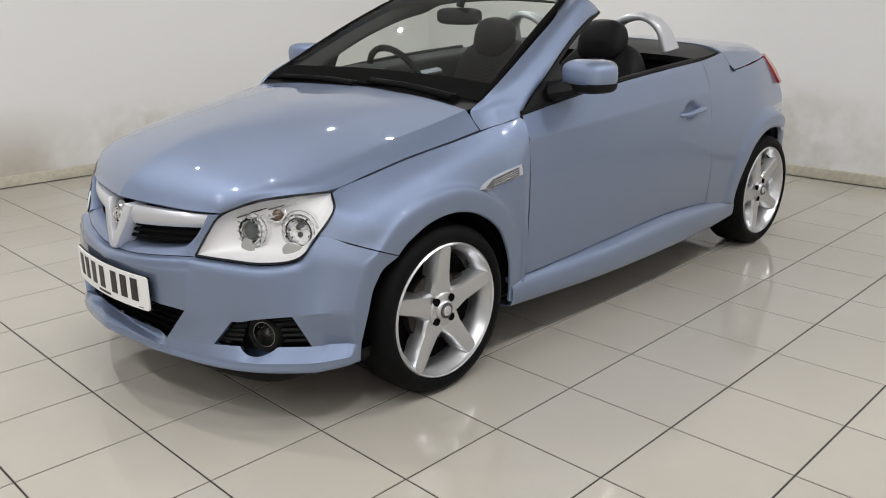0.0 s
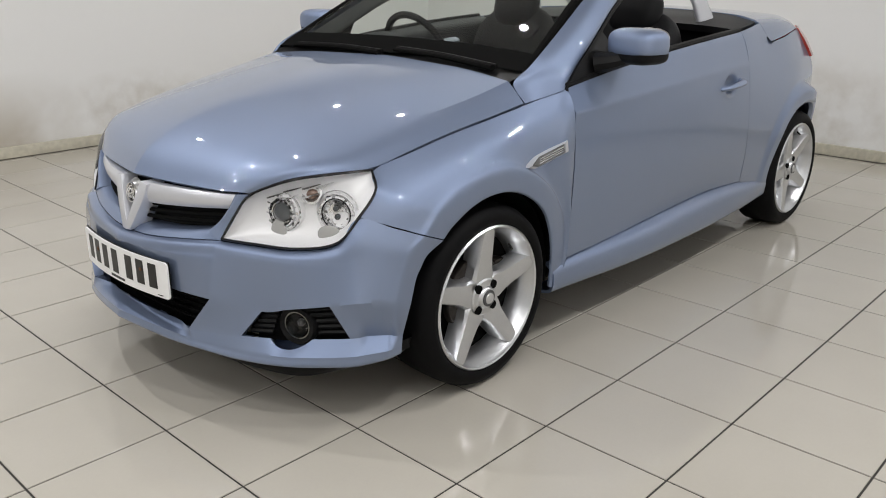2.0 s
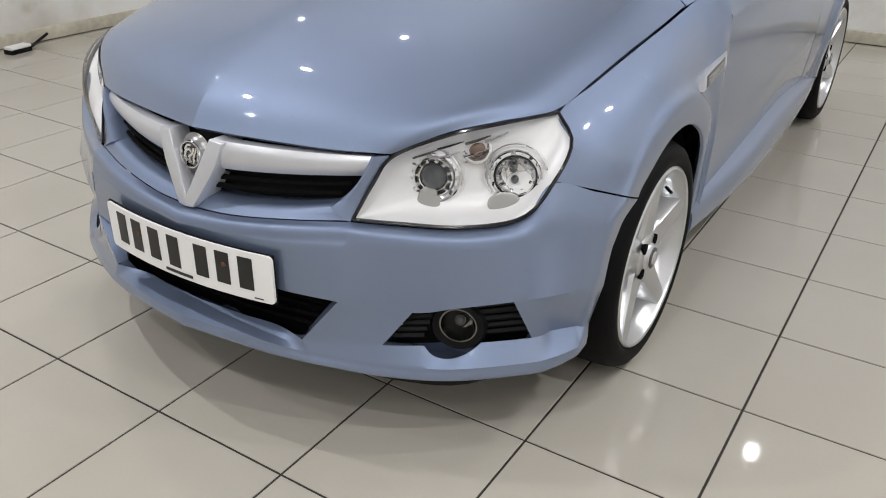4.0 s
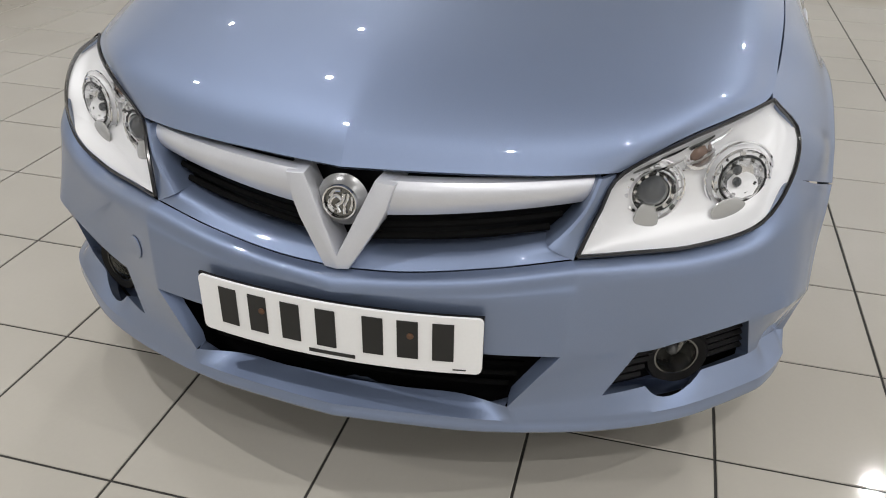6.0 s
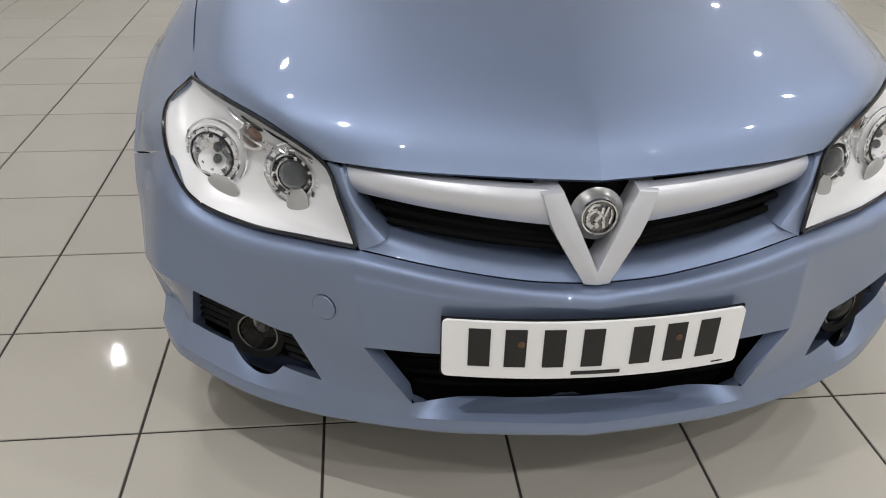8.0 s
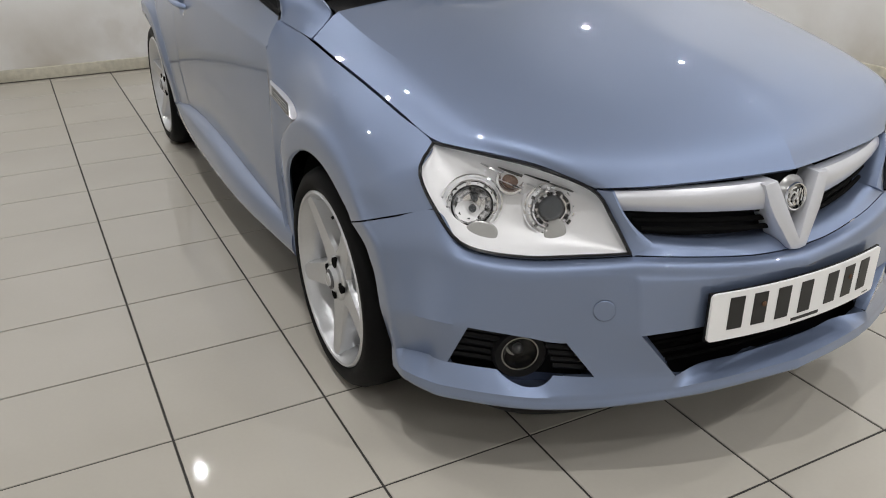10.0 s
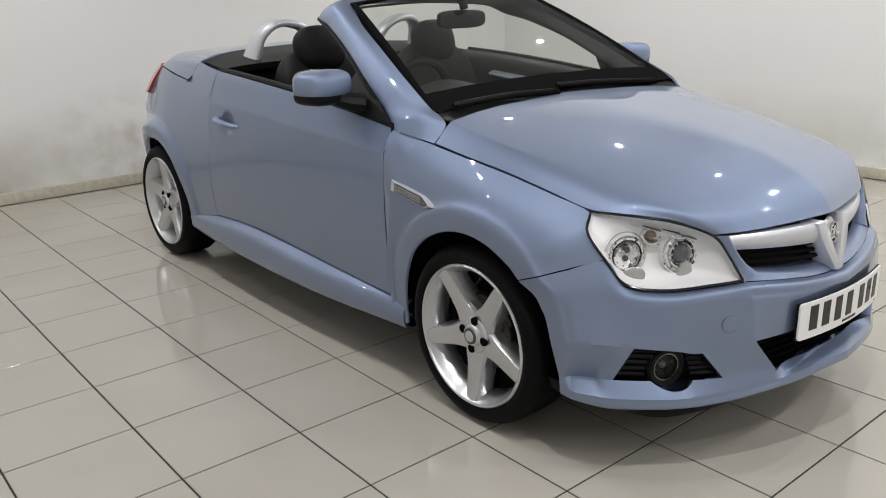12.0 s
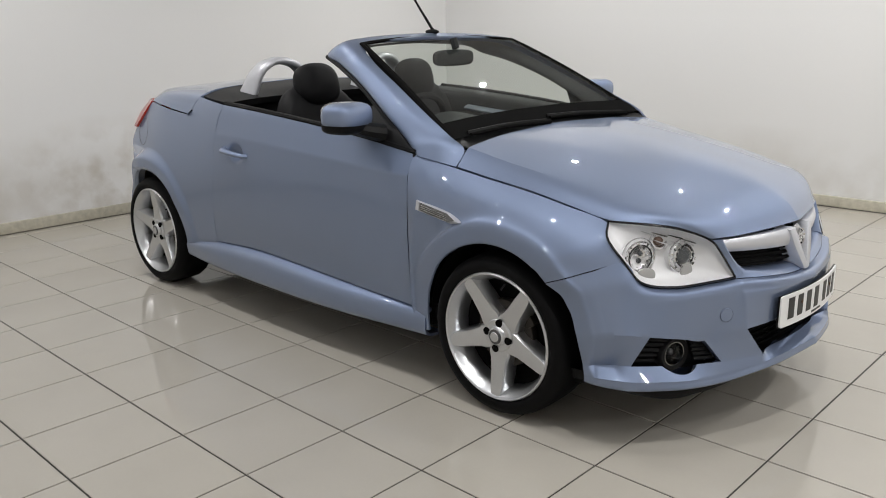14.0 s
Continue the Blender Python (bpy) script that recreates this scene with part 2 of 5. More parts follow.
def wall_material():
    m, nodes, links, b = material("white_wall_paint")
    co = nodes.new("ShaderNodeTexCoord")
    geo = nodes.new("ShaderNodeNewGeometry")
    big = nodes.new("ShaderNodeTexNoise")
    big.inputs["Scale"].default_value, big.inputs["Detail"].default_value = 0.9, 5
    fine = nodes.new("ShaderNodeTexNoise")
    fine.inputs["Scale"].default_value, fine.inputs["Detail"].default_value = 35, 6
    links.new(geo.outputs["Position"], big.inputs["Vector"])
    links.new(geo.outputs["Position"], fine.inputs["Vector"])
    sep = nodes.new("ShaderNodeSeparateXYZ")
    links.new(geo.outputs["Position"], sep.inputs[0])
    # scuffs and splash marks: blotches that thin out above half a metre
    low = nodes.new("ShaderNodeMapRange")
    low.inputs[1].default_value, low.inputs[2].default_value = 0.60, 0.05
    links.new(sep.outputs[2], low.inputs[0])
    blot = nodes.new("ShaderNodeMapRange")
    blot.inputs[1].default_value, blot.inputs[2].default_value = 0.45, 0.66
    links.new(big.outputs["Fac"], blot.inputs[0])
    mul = nodes.new("ShaderNodeMath")
    mul.operation = "MULTIPLY"
    links.new(low.outputs[0], mul.inputs[0])
    links.new(blot.outputs[0], mul.inputs[1])
    # two old damp patches: one on the back wall, one on the side wall
    worst = mul.outputs[0]
    for at, reach in (((-4.43, -0.1, 0.22), 1.35), ((-1.2, -3.76, 0.22), 0.8)):
        gap = nodes.new("ShaderNodeVectorMath")
        gap.operation = "SUBTRACT"
        links.new(geo.outputs["Position"], gap.inputs[0])
        gap.inputs[1].default_value = at
        squash = nodes.new("ShaderNodeVectorMath")
        squash.operation = "MULTIPLY"
        squash.inputs[1].default_value = (1, 1, 2.3)
        links.new(gap.outputs[0], squash.inputs[0])
        far = nodes.new("ShaderNodeVectorMath")
        far.operation = "LENGTH"
        links.new(squash.outputs[0], far.inputs[0])
        spot = nodes.new("ShaderNodeMapRange")
        spot.inputs[1].default_value, spot.inputs[2].default_value = reach, 0.0
        spot.inputs[3].default_value, spot.inputs[4].default_value = 0.0, 0.85
        links.new(far.outputs["Value"], spot.inputs[0])
        rag = nodes.new("ShaderNodeTexNoise")
        rag.inputs["Scale"].default_value, rag.inputs["Detail"].default_value = 4.5, 7
        links.new(geo.outputs["Position"], rag.inputs["Vector"])
        edge = nodes.new("ShaderNodeMapRange")
        edge.inputs[1].default_value, edge.inputs[2].default_value = 0.38, 0.66
        links.new(rag.outputs["Fac"], edge.inputs[0])
        patch = nodes.new("ShaderNodeMath")
        patch.operation = "MULTIPLY"
        links.new(spot.outputs[0], patch.inputs[0])
        links.new(edge.outputs[0], patch.inputs[1])
        top = nodes.new("ShaderNodeMath")
        top.operation = "MAXIMUM"
        links.new(worst, top.inputs[0])
        links.new(patch.outputs[0], top.inputs[1])
        worst = top.outputs[0]
    mix = nodes.new("ShaderNodeMix")
    mix.data_type = "RGBA"
    links.new(worst, mix.inputs[0])
    mix.inputs[6].default_value, mix.inputs[7].default_value = (0.79, 0.79, 0.785, 1), (0.44, 0.395, 0.32, 1)
    links.new(mix.outputs[2], b.inputs["Base Color"])
    b.inputs["Roughness"].default_value = 0.6
    bp = nodes.new("ShaderNodeBump")
    bp.inputs["Strength"].default_value, bp.inputs["Distance"].default_value = 0.12, 0.004
    links.new(fine.outputs["Fac"], bp.inputs["Height"])
    links.new(bp.outputs[0], b.inputs["Normal"])
    return m


WALL = wall_material()
SKIRT = simple("grubby_cream_skirting", (0.52, 0.49, 0.40), 0.55, grain=0.25, scale=25, bump=0.2)
CEIL = simple("pale_grey_ceiling_paint", (0.52, 0.52, 0.52), 0.7, grain=0.02, scale=20)
GROUT = simple("dark_grout", (0.03, 0.028, 0.025), 0.8, grain=0.25, scale=60, bump=0.3)


def slab(name, x0, x1, y0, y1, z0, z1, mat, label, category, bevel=0.0):
    bm = bmesh.new()
    box(bm, (x0 + x1) / 2, (y0 + y1) / 2, (z0 + z1) / 2, x1 - x0, y1 - y0, z1 - z0, bevel)
    return tagged(part(name, bm, mat, None), label, category, kind="structure")


slab("wall_back", XB - 0.2, XB, YR - 0.2, YL + 0.2, 0, CEILING, WALL, "white painted wall behind the car with grubby marks low down", "wall")
slab("wall_right", XB, XF, YR - 0.2, YR, 0, CEILING, WALL, "white painted side wall with grubby marks low down", "wall")
slab("wall_left", XB, XF, YL, YL + 0.2, 0, CEILING, WALL, "white painted side wall with scuffs near the floor", "wall")
# unseen wall, added to shut the room and bounce its light back
slab("added_front_wall", XF, XF + 0.2, YR - 0.2, YL + 0.2, 0, CEILING, WALL, "unseen plain white wall added to close the room", "wall")
slab("ceiling", XB - 0.2, XF + 0.2, YR - 0.2, YL + 0.2, CEILING, CEILING + 0.15, CEIL, "plain pale grey showroom ceiling with small round downlights", "ceiling")
slab("baseboard", XB, XB + 0.03, YR, YL, 0.006, 0.085, SKIRT, "grubby cream tiled skirting along the back wall", "baseboard", 0.006)
slab("baseboard", XB + 0.03, XF, YR, YR + 0.03, 0.006, 0.085, SKIRT, "grubby cream skirting along the side wall", "baseboard", 0.006)
slab("baseboard", XB + 0.03, XF, YL - 0.03, YL, 0.006, 0.085, SKIRT, "dirt-stained cream skirting along the side wall", "baseboard", 0.006)

for lx, ly, watts in LAMPS:
    fitting = thing("downlight", "small round white downlight set in the ceiling", "ceiling light", lx, ly, CEILING, "ceiling downlights")
    bm = bmesh.new()
    spin(bm, [(0.062, -0.001), (0.075, -0.004), (0.085, -0.008), (0.095, -0.001)], Matrix.Identity(4), 24)
    part("trim_ring", bm, CHROME, fitting)


def plug_block(x, y, turn):
    """A small white and black block lying by the skirting, its lead running along the wall."""
    ob = thing("plug_block", "small white and black plug block lying by the skirting", "plug block", x, y, 0)
    ob.matrix_world = pose(x, y, 0, 0, 0, turn)
    bm = bmesh.new()
    box(bm, 0, 0, 0.014, 0.15, 0.075, 0.028, 0.005)
    part("base", bm, BLACK, ob)
    bm = bmesh.new()
    box(bm, 0, 0, 0.036, 0.146, 0.071, 0.018, 0.005)
    part("top", bm, WHITEPLATE, ob)
    bm = bmesh.new()
    tube(bm, [(-0.07, 0, 0.02), (-0.12, -0.02, 0.012), (-0.20, -0.06, 0.02), (-0.30, -0.075, 0.05)], 0.009, 8, 1.0, 16)
    part("lead", bm, BLACK, ob)
    return ob


plug_block(-1.0, -3.60, 8)

# ---- car ----
car = thing("car", "metallic light blue two-seat convertible with its roof down", "car")
ARCH = 0.348
FLAP = (-2.64, 0.845)
HUB_F, HUB_R = (0.0, 0.30), (-2.502, 0.305)


def bonnet():
    edge = [(0.621, 0.442, 0.698), (0.555, 0.535, 0.743), (0.475, 0.615, 0.761), (0.375, 0.681, 0.769), (0.24, 0.70, 0.800), (0.08, 0.715, 0.835), (-0.10, 0.724, 0.862), (-0.251, 0.729, 0.886)]
    ridge = [(0.640, 0.415, 0.700), (0.585, 0.485, 0.752), (0.515, 0.545, 0.784), (0.42, 0.59, 0.804), (0.28, 0.612, 0.838), (0.10, 0.628, 0.876), (-0.09, 0.642, 0.911), (-0.265, 0.65, 0.948)]
    c2 = [(0.675, 0.32, 0.700), (0.630, 0.345, 0.752), (0.56, 0.37, 0.793), (0.46, 0.39, 0.829), (0.32, 0.40, 0.866), (0.13, 0.41, 0.904), (-0.07, 0.42, 0.938), (-0.295, 0.43, 0.968)]
    c1 = [(0.710, 0.16, 0.700), (0.668, 0.172, 0.752), (0.60, 0.184, 0.797), (0.50, 0.194, 0.837), (0.35, 0.20, 0.877), (0.15, 0.205, 0.916), (-0.06, 0.21, 0.948), (-0.315, 0.215, 0.975)]
    c0 = [(0.738, 0.0, 0.702), (0.695, 0.0, 0.757), (0.62, 0.0, 0.804), (0.52, 0.0, 0.845), (0.37, 0.0, 0.885), (0.16, 0.0, 0.923), (-0.06, 0.0, 0.955), (-0.33, 0.0, 0.980)]
    # the centre crease is crisp at the nose and dies out towards the screen
    crease = (0.9, 0.7, 0.5, 0.3, 0.12, 0, 0, 0)
    over = [tuple((2 * np.array(m) - np.array(s)) * k + np.array((s[0], -s[1], s[2])) * (1 - k)) for m, s, k in zip(c0, c1, crease)]
    rounded = loft([over, c0, c1, c2, ridge, edge], 48, 61, even=False)[12:]
    creased = np.concatenate([loft([over, c0, c1, c2, ridge], 48, 49, even=False)[12:], loft([ridge, edge], 48, 13, even=False)[1:]])
    f = np.clip(np.linspace(-1.0, 1.0, 48), 0, 0.8)[None, :, None]
    g = rounded * (1 - f) + creased * f
    bm = bmesh.new()
    sheet(bm, g)
    sheet(bm, mirrored(g, -1), back=True)
    flange(bm, 0.018, (0.3, 0, 1))
    return part("bonnet", bm, PAINT, car, sharp=9)


R0 = [(0.772, 0, 0.527), (0.764, 0.12, 0.533), (0.738, 0.26, 0.549), (0.694, 0.388, 0.562), (0.640, 0.47, 0.553), (0.575, 0.58, 0.549), (0.512, 0.685, 0.574), (0.470, 0.727, 0.649), (0.387, 0.790, 0.6175), (0.234, 0.830, 0.5555)]
R1 = [(0.814, 0, 0.507), (0.798, 0.125, 0.512), (0.771, 0.260, 0.521), (0.722, 0.400, 0.534), (0.672, 0.490, 0.528), (0.600, 0.610, 0.520), (0.532, 0.708, 0.528), (0.482, 0.762, 0.545), (0.425, 0.800, 0.527), (0.318, 0.821, 0.492)]
RP = [(0.805, 0, 0.488), (0.797, 0.125, 0.491), (0.775, 0.260, 0.498), (0.732, 0.395, 0.505), (0.679, 0.488, 0.495), (0.606, 0.610, 0.488), (0.540, 0.710, 0.492), (0.492, 0.764, 0.503), (0.438, 0.800, 0.490), (0.335, 0.819, 0.462)]
R2 = [(0.786, 0, 0.402), (0.786, 0.125, 0.401), (0.774, 0.260, 0.399), (0.744, 0.388, 0.397), (0.658, 0.517, 0.371), (0.622, 0.597, 0.389), (0.560, 0.704, 0.411), (0.516, 0.769, 0.425), (0.460, 0.803, 0.422), (0.357, 0.819, 0.392)]
R3 = [(0.778, 0, 0.292), (0.768, 0.120, 0.289), (0.752, 0.215, 0.284), (0.772, 0.306, 0.290), (0.697, 0.466, 0.292), (0.612, 0.588, 0.292), (0.508, 0.726, 0.303), (0.456, 0.750, 0.302), (0.416, 0.777, 0.300), (0.372, 0.800, 0.294)]
R4 = [(0.838, 0, 0.280), (0.822, 0.120, 0.276), (0.800, 0.232, 0.270), (0.773, 0.322, 0.260), (0.712, 0.466, 0.250), (0.640, 0.605, 0.250), (0.538, 0.735, 0.258), (0.492, 0.777, 0.264), (0.442, 0.801, 0.265), (0.380, 0.804, 0.264)]
R5 = [(0.832, 0, 0.248), (0.815, 0.120, 0.243), (0.791, 0.240, 0.235), (0.763, 0.335, 0.230), (0.702, 0.474, 0.217), (0.630, 0.608, 0.216), (0.532, 0.735, 0.224), (0.488, 0.772, 0.230), (0.438, 0.793, 0.233), (0.377, 0.796, 0.234)]
R6 = [(x - (0.13 if y < 0.7 else 0.03), y * 0.93, 0.200 if y < 0.7 else 0.218) for x, y, z in R5]


def polar(hub, thetas, r, y):
    return [(hub[0] + r * math.cos(radians(a)), y, hub[1] + r * math.sin(radians(a))) for a in thetas]


def ramp(v):
    """Smooth step from 0 to 1."""
    v = np.clip(v, 0, 1)
    return v * v * (3 - 2 * v)


def tuck(x):
    """How far the body draws in behind the rear wheel."""
    return 0.10 * np.clip((-2.55 - np.asarray(x)) / 0.30, 0, 1) ** 1.6


def arch_panel(name, side, hub, thetas, outer, bulge, depth):
    """A wing round a wheel arch: lip, flare and the panel out to its edge."""
    lip = np.array(polar(hub, thetas, ARCH, 0.828))
    fade = 0.034 * ramp((np.array(thetas) - 122) / 62)
    lip[:, 1] -= tuck(lip[:, 0]) + fade
    o = np.array(outer, float)
    radial = (lip - np.array((hub[0], 0, hub[1])))[:, [0, 2]] / ARCH
    way = (o - lip)[:, [0, 2]]
    reach = np.linalg.norm(way, axis=1, keepdims=True)
    way /= reach
    slant = np.maximum((way * radial).sum(1, keepdims=True), 0.55)

    def ring(d, y):
        go = np.minimum(d / slant, reach * d / 0.12)
        row = lip.copy()
        row[:, [0, 2]] += way * go
        y = y - tuck(row[:, 0])
        row[:, 1] = y + (o[:, 1] - y) * np.clip(go / reach - 0.45, 0, 1)[:, 0]
        return row
    roll, flare, step = ring(0.010, 0.837 - fade), ring(0.070, 0.836 - fade), ring(0.099, 0.816 - 0.4 * fade + 0.009 * np.clip(lip[:, 0] / 0.2, 0, 1))
    mid = step * 0.5 + o * 0.5
    mid[:, 1] += bulge * ramp((np.array(thetas) - 46) / 7)
    g = loft([lip, roll, flare, step, mid, o], 72, 31, even=False)
    # even out the panel between flare and edge
    for step in range(14):
        y = g[16:, :, 1]
        y[1:-1, 1:-1] += 0.5 * ((y[:-2, 1:-1] + y[2:, 1:-1] + y[1:-1, :-2] + y[1:-1, 2:]) / 4 - y[1:-1, 1:-1])
    # the lower front edge lies flush with the top of the bumper
    seam = catmull(flared(R0)[3:], np.linspace(0, 8, 161))
    seam = seam[np.argsort(seam[:, 0])]
    off = np.interp(g[:, -1, 0], seam[:, 0], seam[:, 1]) - g[:, -1, 1]
    g[..., 1] += off[:, None] * ramp((np.arange(72) - 54) / 17)[None, :]
    bm = bmesh.new()
    sheet(bm, mirrored(g, side))
    flange(bm, depth, (0, side, 0), 0.60)
    return part(name, bm, PAINT, car, sharp=50)


def front_wing(side):
    thetas = [190, 180, 162, 142, 128, 117, 110, 103, 94, 82, 70, 58, 53, 48]
    outer = [(-0.40, 0.785, 0.225), (-0.4380, 0.797, 0.33), (-0.4390, 0.808, 0.50), (-0.4380, 0.812, 0.68), (-0.4380, 0.805, 0.838), (-0.4400, 0.758, 0.915), (-0.35, 0.742, 0.898), (-0.251, 0.733, 0.879),
             (-0.10, 0.728, 0.856), (0.08, 0.719, 0.829), (0.24, 0.704, 0.795), (0.370, 0.686, 0.762), (0.405, 0.732, 0.718), (0.465, 0.726, 0.654)]
    w = arch_panel("front_wing", side, HUB_F, thetas, outer, 0.013, 0.02)
    skin = np.array([v.co for v in w.data.vertices])

    def out_at(x, z):
        near = np.argsort((skin[:, 0] - x) ** 2 + (skin[:, 2] - z) ** 2)[:6]
        return np.abs(skin[near, 1]).max()
    # side vent: a bright bezel with a ribbed insert
    face = [(x, out_at(x, z), z) for x, z in ((-0.146, 0.706), (-0.215, 0.729), (-0.378, 0.759), (-0.382, 0.722), (-0.197, 0.694))]
    rimline = [Vector((x, side * (y + 0.003), z)) for x, y, z in face]
    bm = bmesh.new()
    outer_v = [bm.verts.new(p) for p in rimline]
    mid = sum(rimline, Vector()) / 5
    inner_v = [bm.verts.new(mid + (p - mid) * 0.84 + Vector((0, side * 0.003, 0))) for p in rimline]
    deep_v = [bm.verts.new(mid + (p - mid) * 0.82 - Vector((0, side * 0.004, 0))) for p in rimline]
    base_v = [bm.verts.new(mid + (p - mid) * 1.02 - Vector((0, side * 0.02, 0))) for p in rimline]
    for a, b in ((base_v, outer_v), (outer_v, inner_v), (inner_v, deep_v)):
        for k in range(5):
            bm.faces.new((a[k], a[(k + 1) % 5], b[(k + 1) % 5], b[k]))
    bm.faces.new(deep_v)
    bmesh.ops.recalc_face_normals(bm, faces=bm.faces)
    vent = part("side_vent", bm, SILVER, w, "silver side vent with a clear repeater lamp")
    bm = bmesh.new()
    lower = [bm.verts.new(mid + (p - mid) * 0.80 - Vector((0, side * 0.004, 0))) for p in rimline]
    upper = [bm.verts.new(mid + (p - mid) * 0.78 + Vector((0, side * 0.0025, 0))) for p in rimline]
    for k in range(5):
        bm.faces.new((lower[k], lower[(k + 1) % 5], upper[(k + 1) % 5], upper[k]))
    bm.faces.new(upper)
    bmesh.ops.recalc_face_normals(bm, faces=bm.faces)
    part("repeater_lamp", bm, REPEATER, vent, "grey clear side repeater lamp")
    for f in (0.25, 0.5, 0.75):
        bm = bmesh.new()
        a, e = (upper_end * (1 - f) + lower_end * f for upper_end, lower_end in ((rimline[2], rimline[3]), (rimline[1], rimline[4])))
        tube(bm, [mid + (a - mid) * 0.74 + Vector((0, side * 0.0035, 0)), mid + (e - mid) * 0.74 + Vector((0, side * 0.0035, 0))], 0.0016, 6)
        part("rib", bm, CHROME, vent)
    return w


def door(side):
    top = [(-0.445, 0.758, 0.917), (-0.70, 0.769, 0.954), (-1.05, 0.778, 0.992), (-1.43, 0.781, 1.022), (-1.744, 0.772, 1.040)]
    roll = [(-0.445, 0.764, 0.905), (-0.70, 0.775, 0.938), (-1.06, 0.786, 0.972), (-1.44, 0.790, 1.000), (-1.752, 0.782, 1.018)]
    shoulder = [(-0.443, 0.805, 0.840), (-0.70, 0.812, 0.853), (-1.06, 0.817, 0.872), (-1.45, 0.818, 0.892), (-1.785, 0.812, 0.900)]
    mid = [(-0.4435, 0.812, 0.68), (-0.70, 0.818, 0.69), (-1.08, 0.823, 0.70), (-1.48, 0.826, 0.71), (-1.818, 0.822, 0.71)]
    low = [(-0.444, 0.808, 0.50), (-0.72, 0.812, 0.50), (-1.10, 0.816, 0.50), (-1.5, 0.818, 0.51), (-1.853, 0.817, 0.52)]
    foot = [(-0.443, 0.797, 0.320), (-0.74, 0.795, 0.328), (-1.12, 0.794, 0.346), (-1.55, 0.794, 0.359), (-1.874, 0.795, 0.342)]
    g = np.concatenate([loft([top, roll, shoulder], 121, 29, False, chordal), loft([shoulder, mid, low, foot], 121, 49, False, chordal)[1:]])
    dent = 1 - ((g[..., 0] + 1.60) / 0.062) ** 2 - ((g[..., 2] - 0.824) / 0.047) ** 2
    g[..., 1] -= 0.028 * np.clip(dent, 0, 1) ** 1.2
    bm = bmesh.new()
    sheet(bm, mirrored(g, side))
    flange(bm, 0.022, (0, side, 0))
    d = part("door", bm, PAINT, car, sharp=30)
    for e in d.data.edges:
        p = (d.data.vertices[e.vertices[0]].co + d.data.vertices[e.vertices[1]].co) / 2
        if abs(p.x + 1.60) < 0.09 and abs(p.z - 0.824) < 0.065:
            e.use_edge_sharp = False
    # handle: a bar across the dished cup
    bm = bmesh.new()
    tube(bm, [(-1.512, side * 0.812, 0.816), (-1.53, side * 0.834, 0.818), (-1.60, side * 0.846, 0.826), (-1.67, side * 0.842, 0.832), (-1.705, side * 0.812, 0.834)], (0.015, 0.020), 12, 0.7, 22)
    part("handle", bm, PAINT, d)
    # window seal along the top edge
    bm = bmesh.new()
    tube(bm, [(x, side * (y - 0.012), z + 0.008) for x, y, z in top], 0.014, 8, 0.8, 30)
    part("window_seal", bm, BLACK, d)
    # inner panel with a padded light strip
    bm = bmesh.new()
    inner = [[(x, side * (y - off), z * 1.0 + dz) for x, y, z in top] for off, dz in ((0.02, 0.006), (0.10, -0.01), (0.125, -0.07), (0.13, -0.30), (0.13, -0.60))]
    sheet(bm, loft(inner, 24, 20, even=False))
    flange(bm, 0.004, (0, -side, 0))
    part("door_card", bm, GREYTRIM, d)
    bm = bmesh.new()
    tube(bm, [(x, side * (y - 0.12), z - 0.085) for x, y, z in top[1:4]], 0.05, 10, 0.35, 20)
    part("padded_strip", bm, LIGHTTRIM, d, "pale leather strip on the door card")
    return d


def flank(x, z):
    """How far out the body side stands behind the door."""
    d = z - 0.62
    up = np.clip(d, 0, 1)
    y = 0.826 - np.where(d > 0, 0.25 * d**2 + 2.0 * d**6, 0.2 * d**2)
    y = y - 0.118 * ramp((-1.68 - x) / 0.62) * up**2 / (up + 0.15)
    return y - 0.088 * np.clip((-2.2 - x) / 0.6, 0, 2) ** 2


def arched(x, z):
    """The flank with the flare of the rear wheel arch."""
    r, turn = np.hypot(x - HUB_R[0], z - HUB_R[1]), np.degrees(np.arctan2(z - HUB_R[1], x - HUB_R[0]))
    body = flank(x, z)
    flare = 0.845 - tuck(x) - 0.010 * (1 - ramp((r - ARCH) / 0.014)) - 0.026 * (1 - ramp((turn + 6) / 46)) * (np.abs(turn) < 90)
    return body + (flare - body) * (1 - ramp((r - ARCH - 0.060) / 0.056))


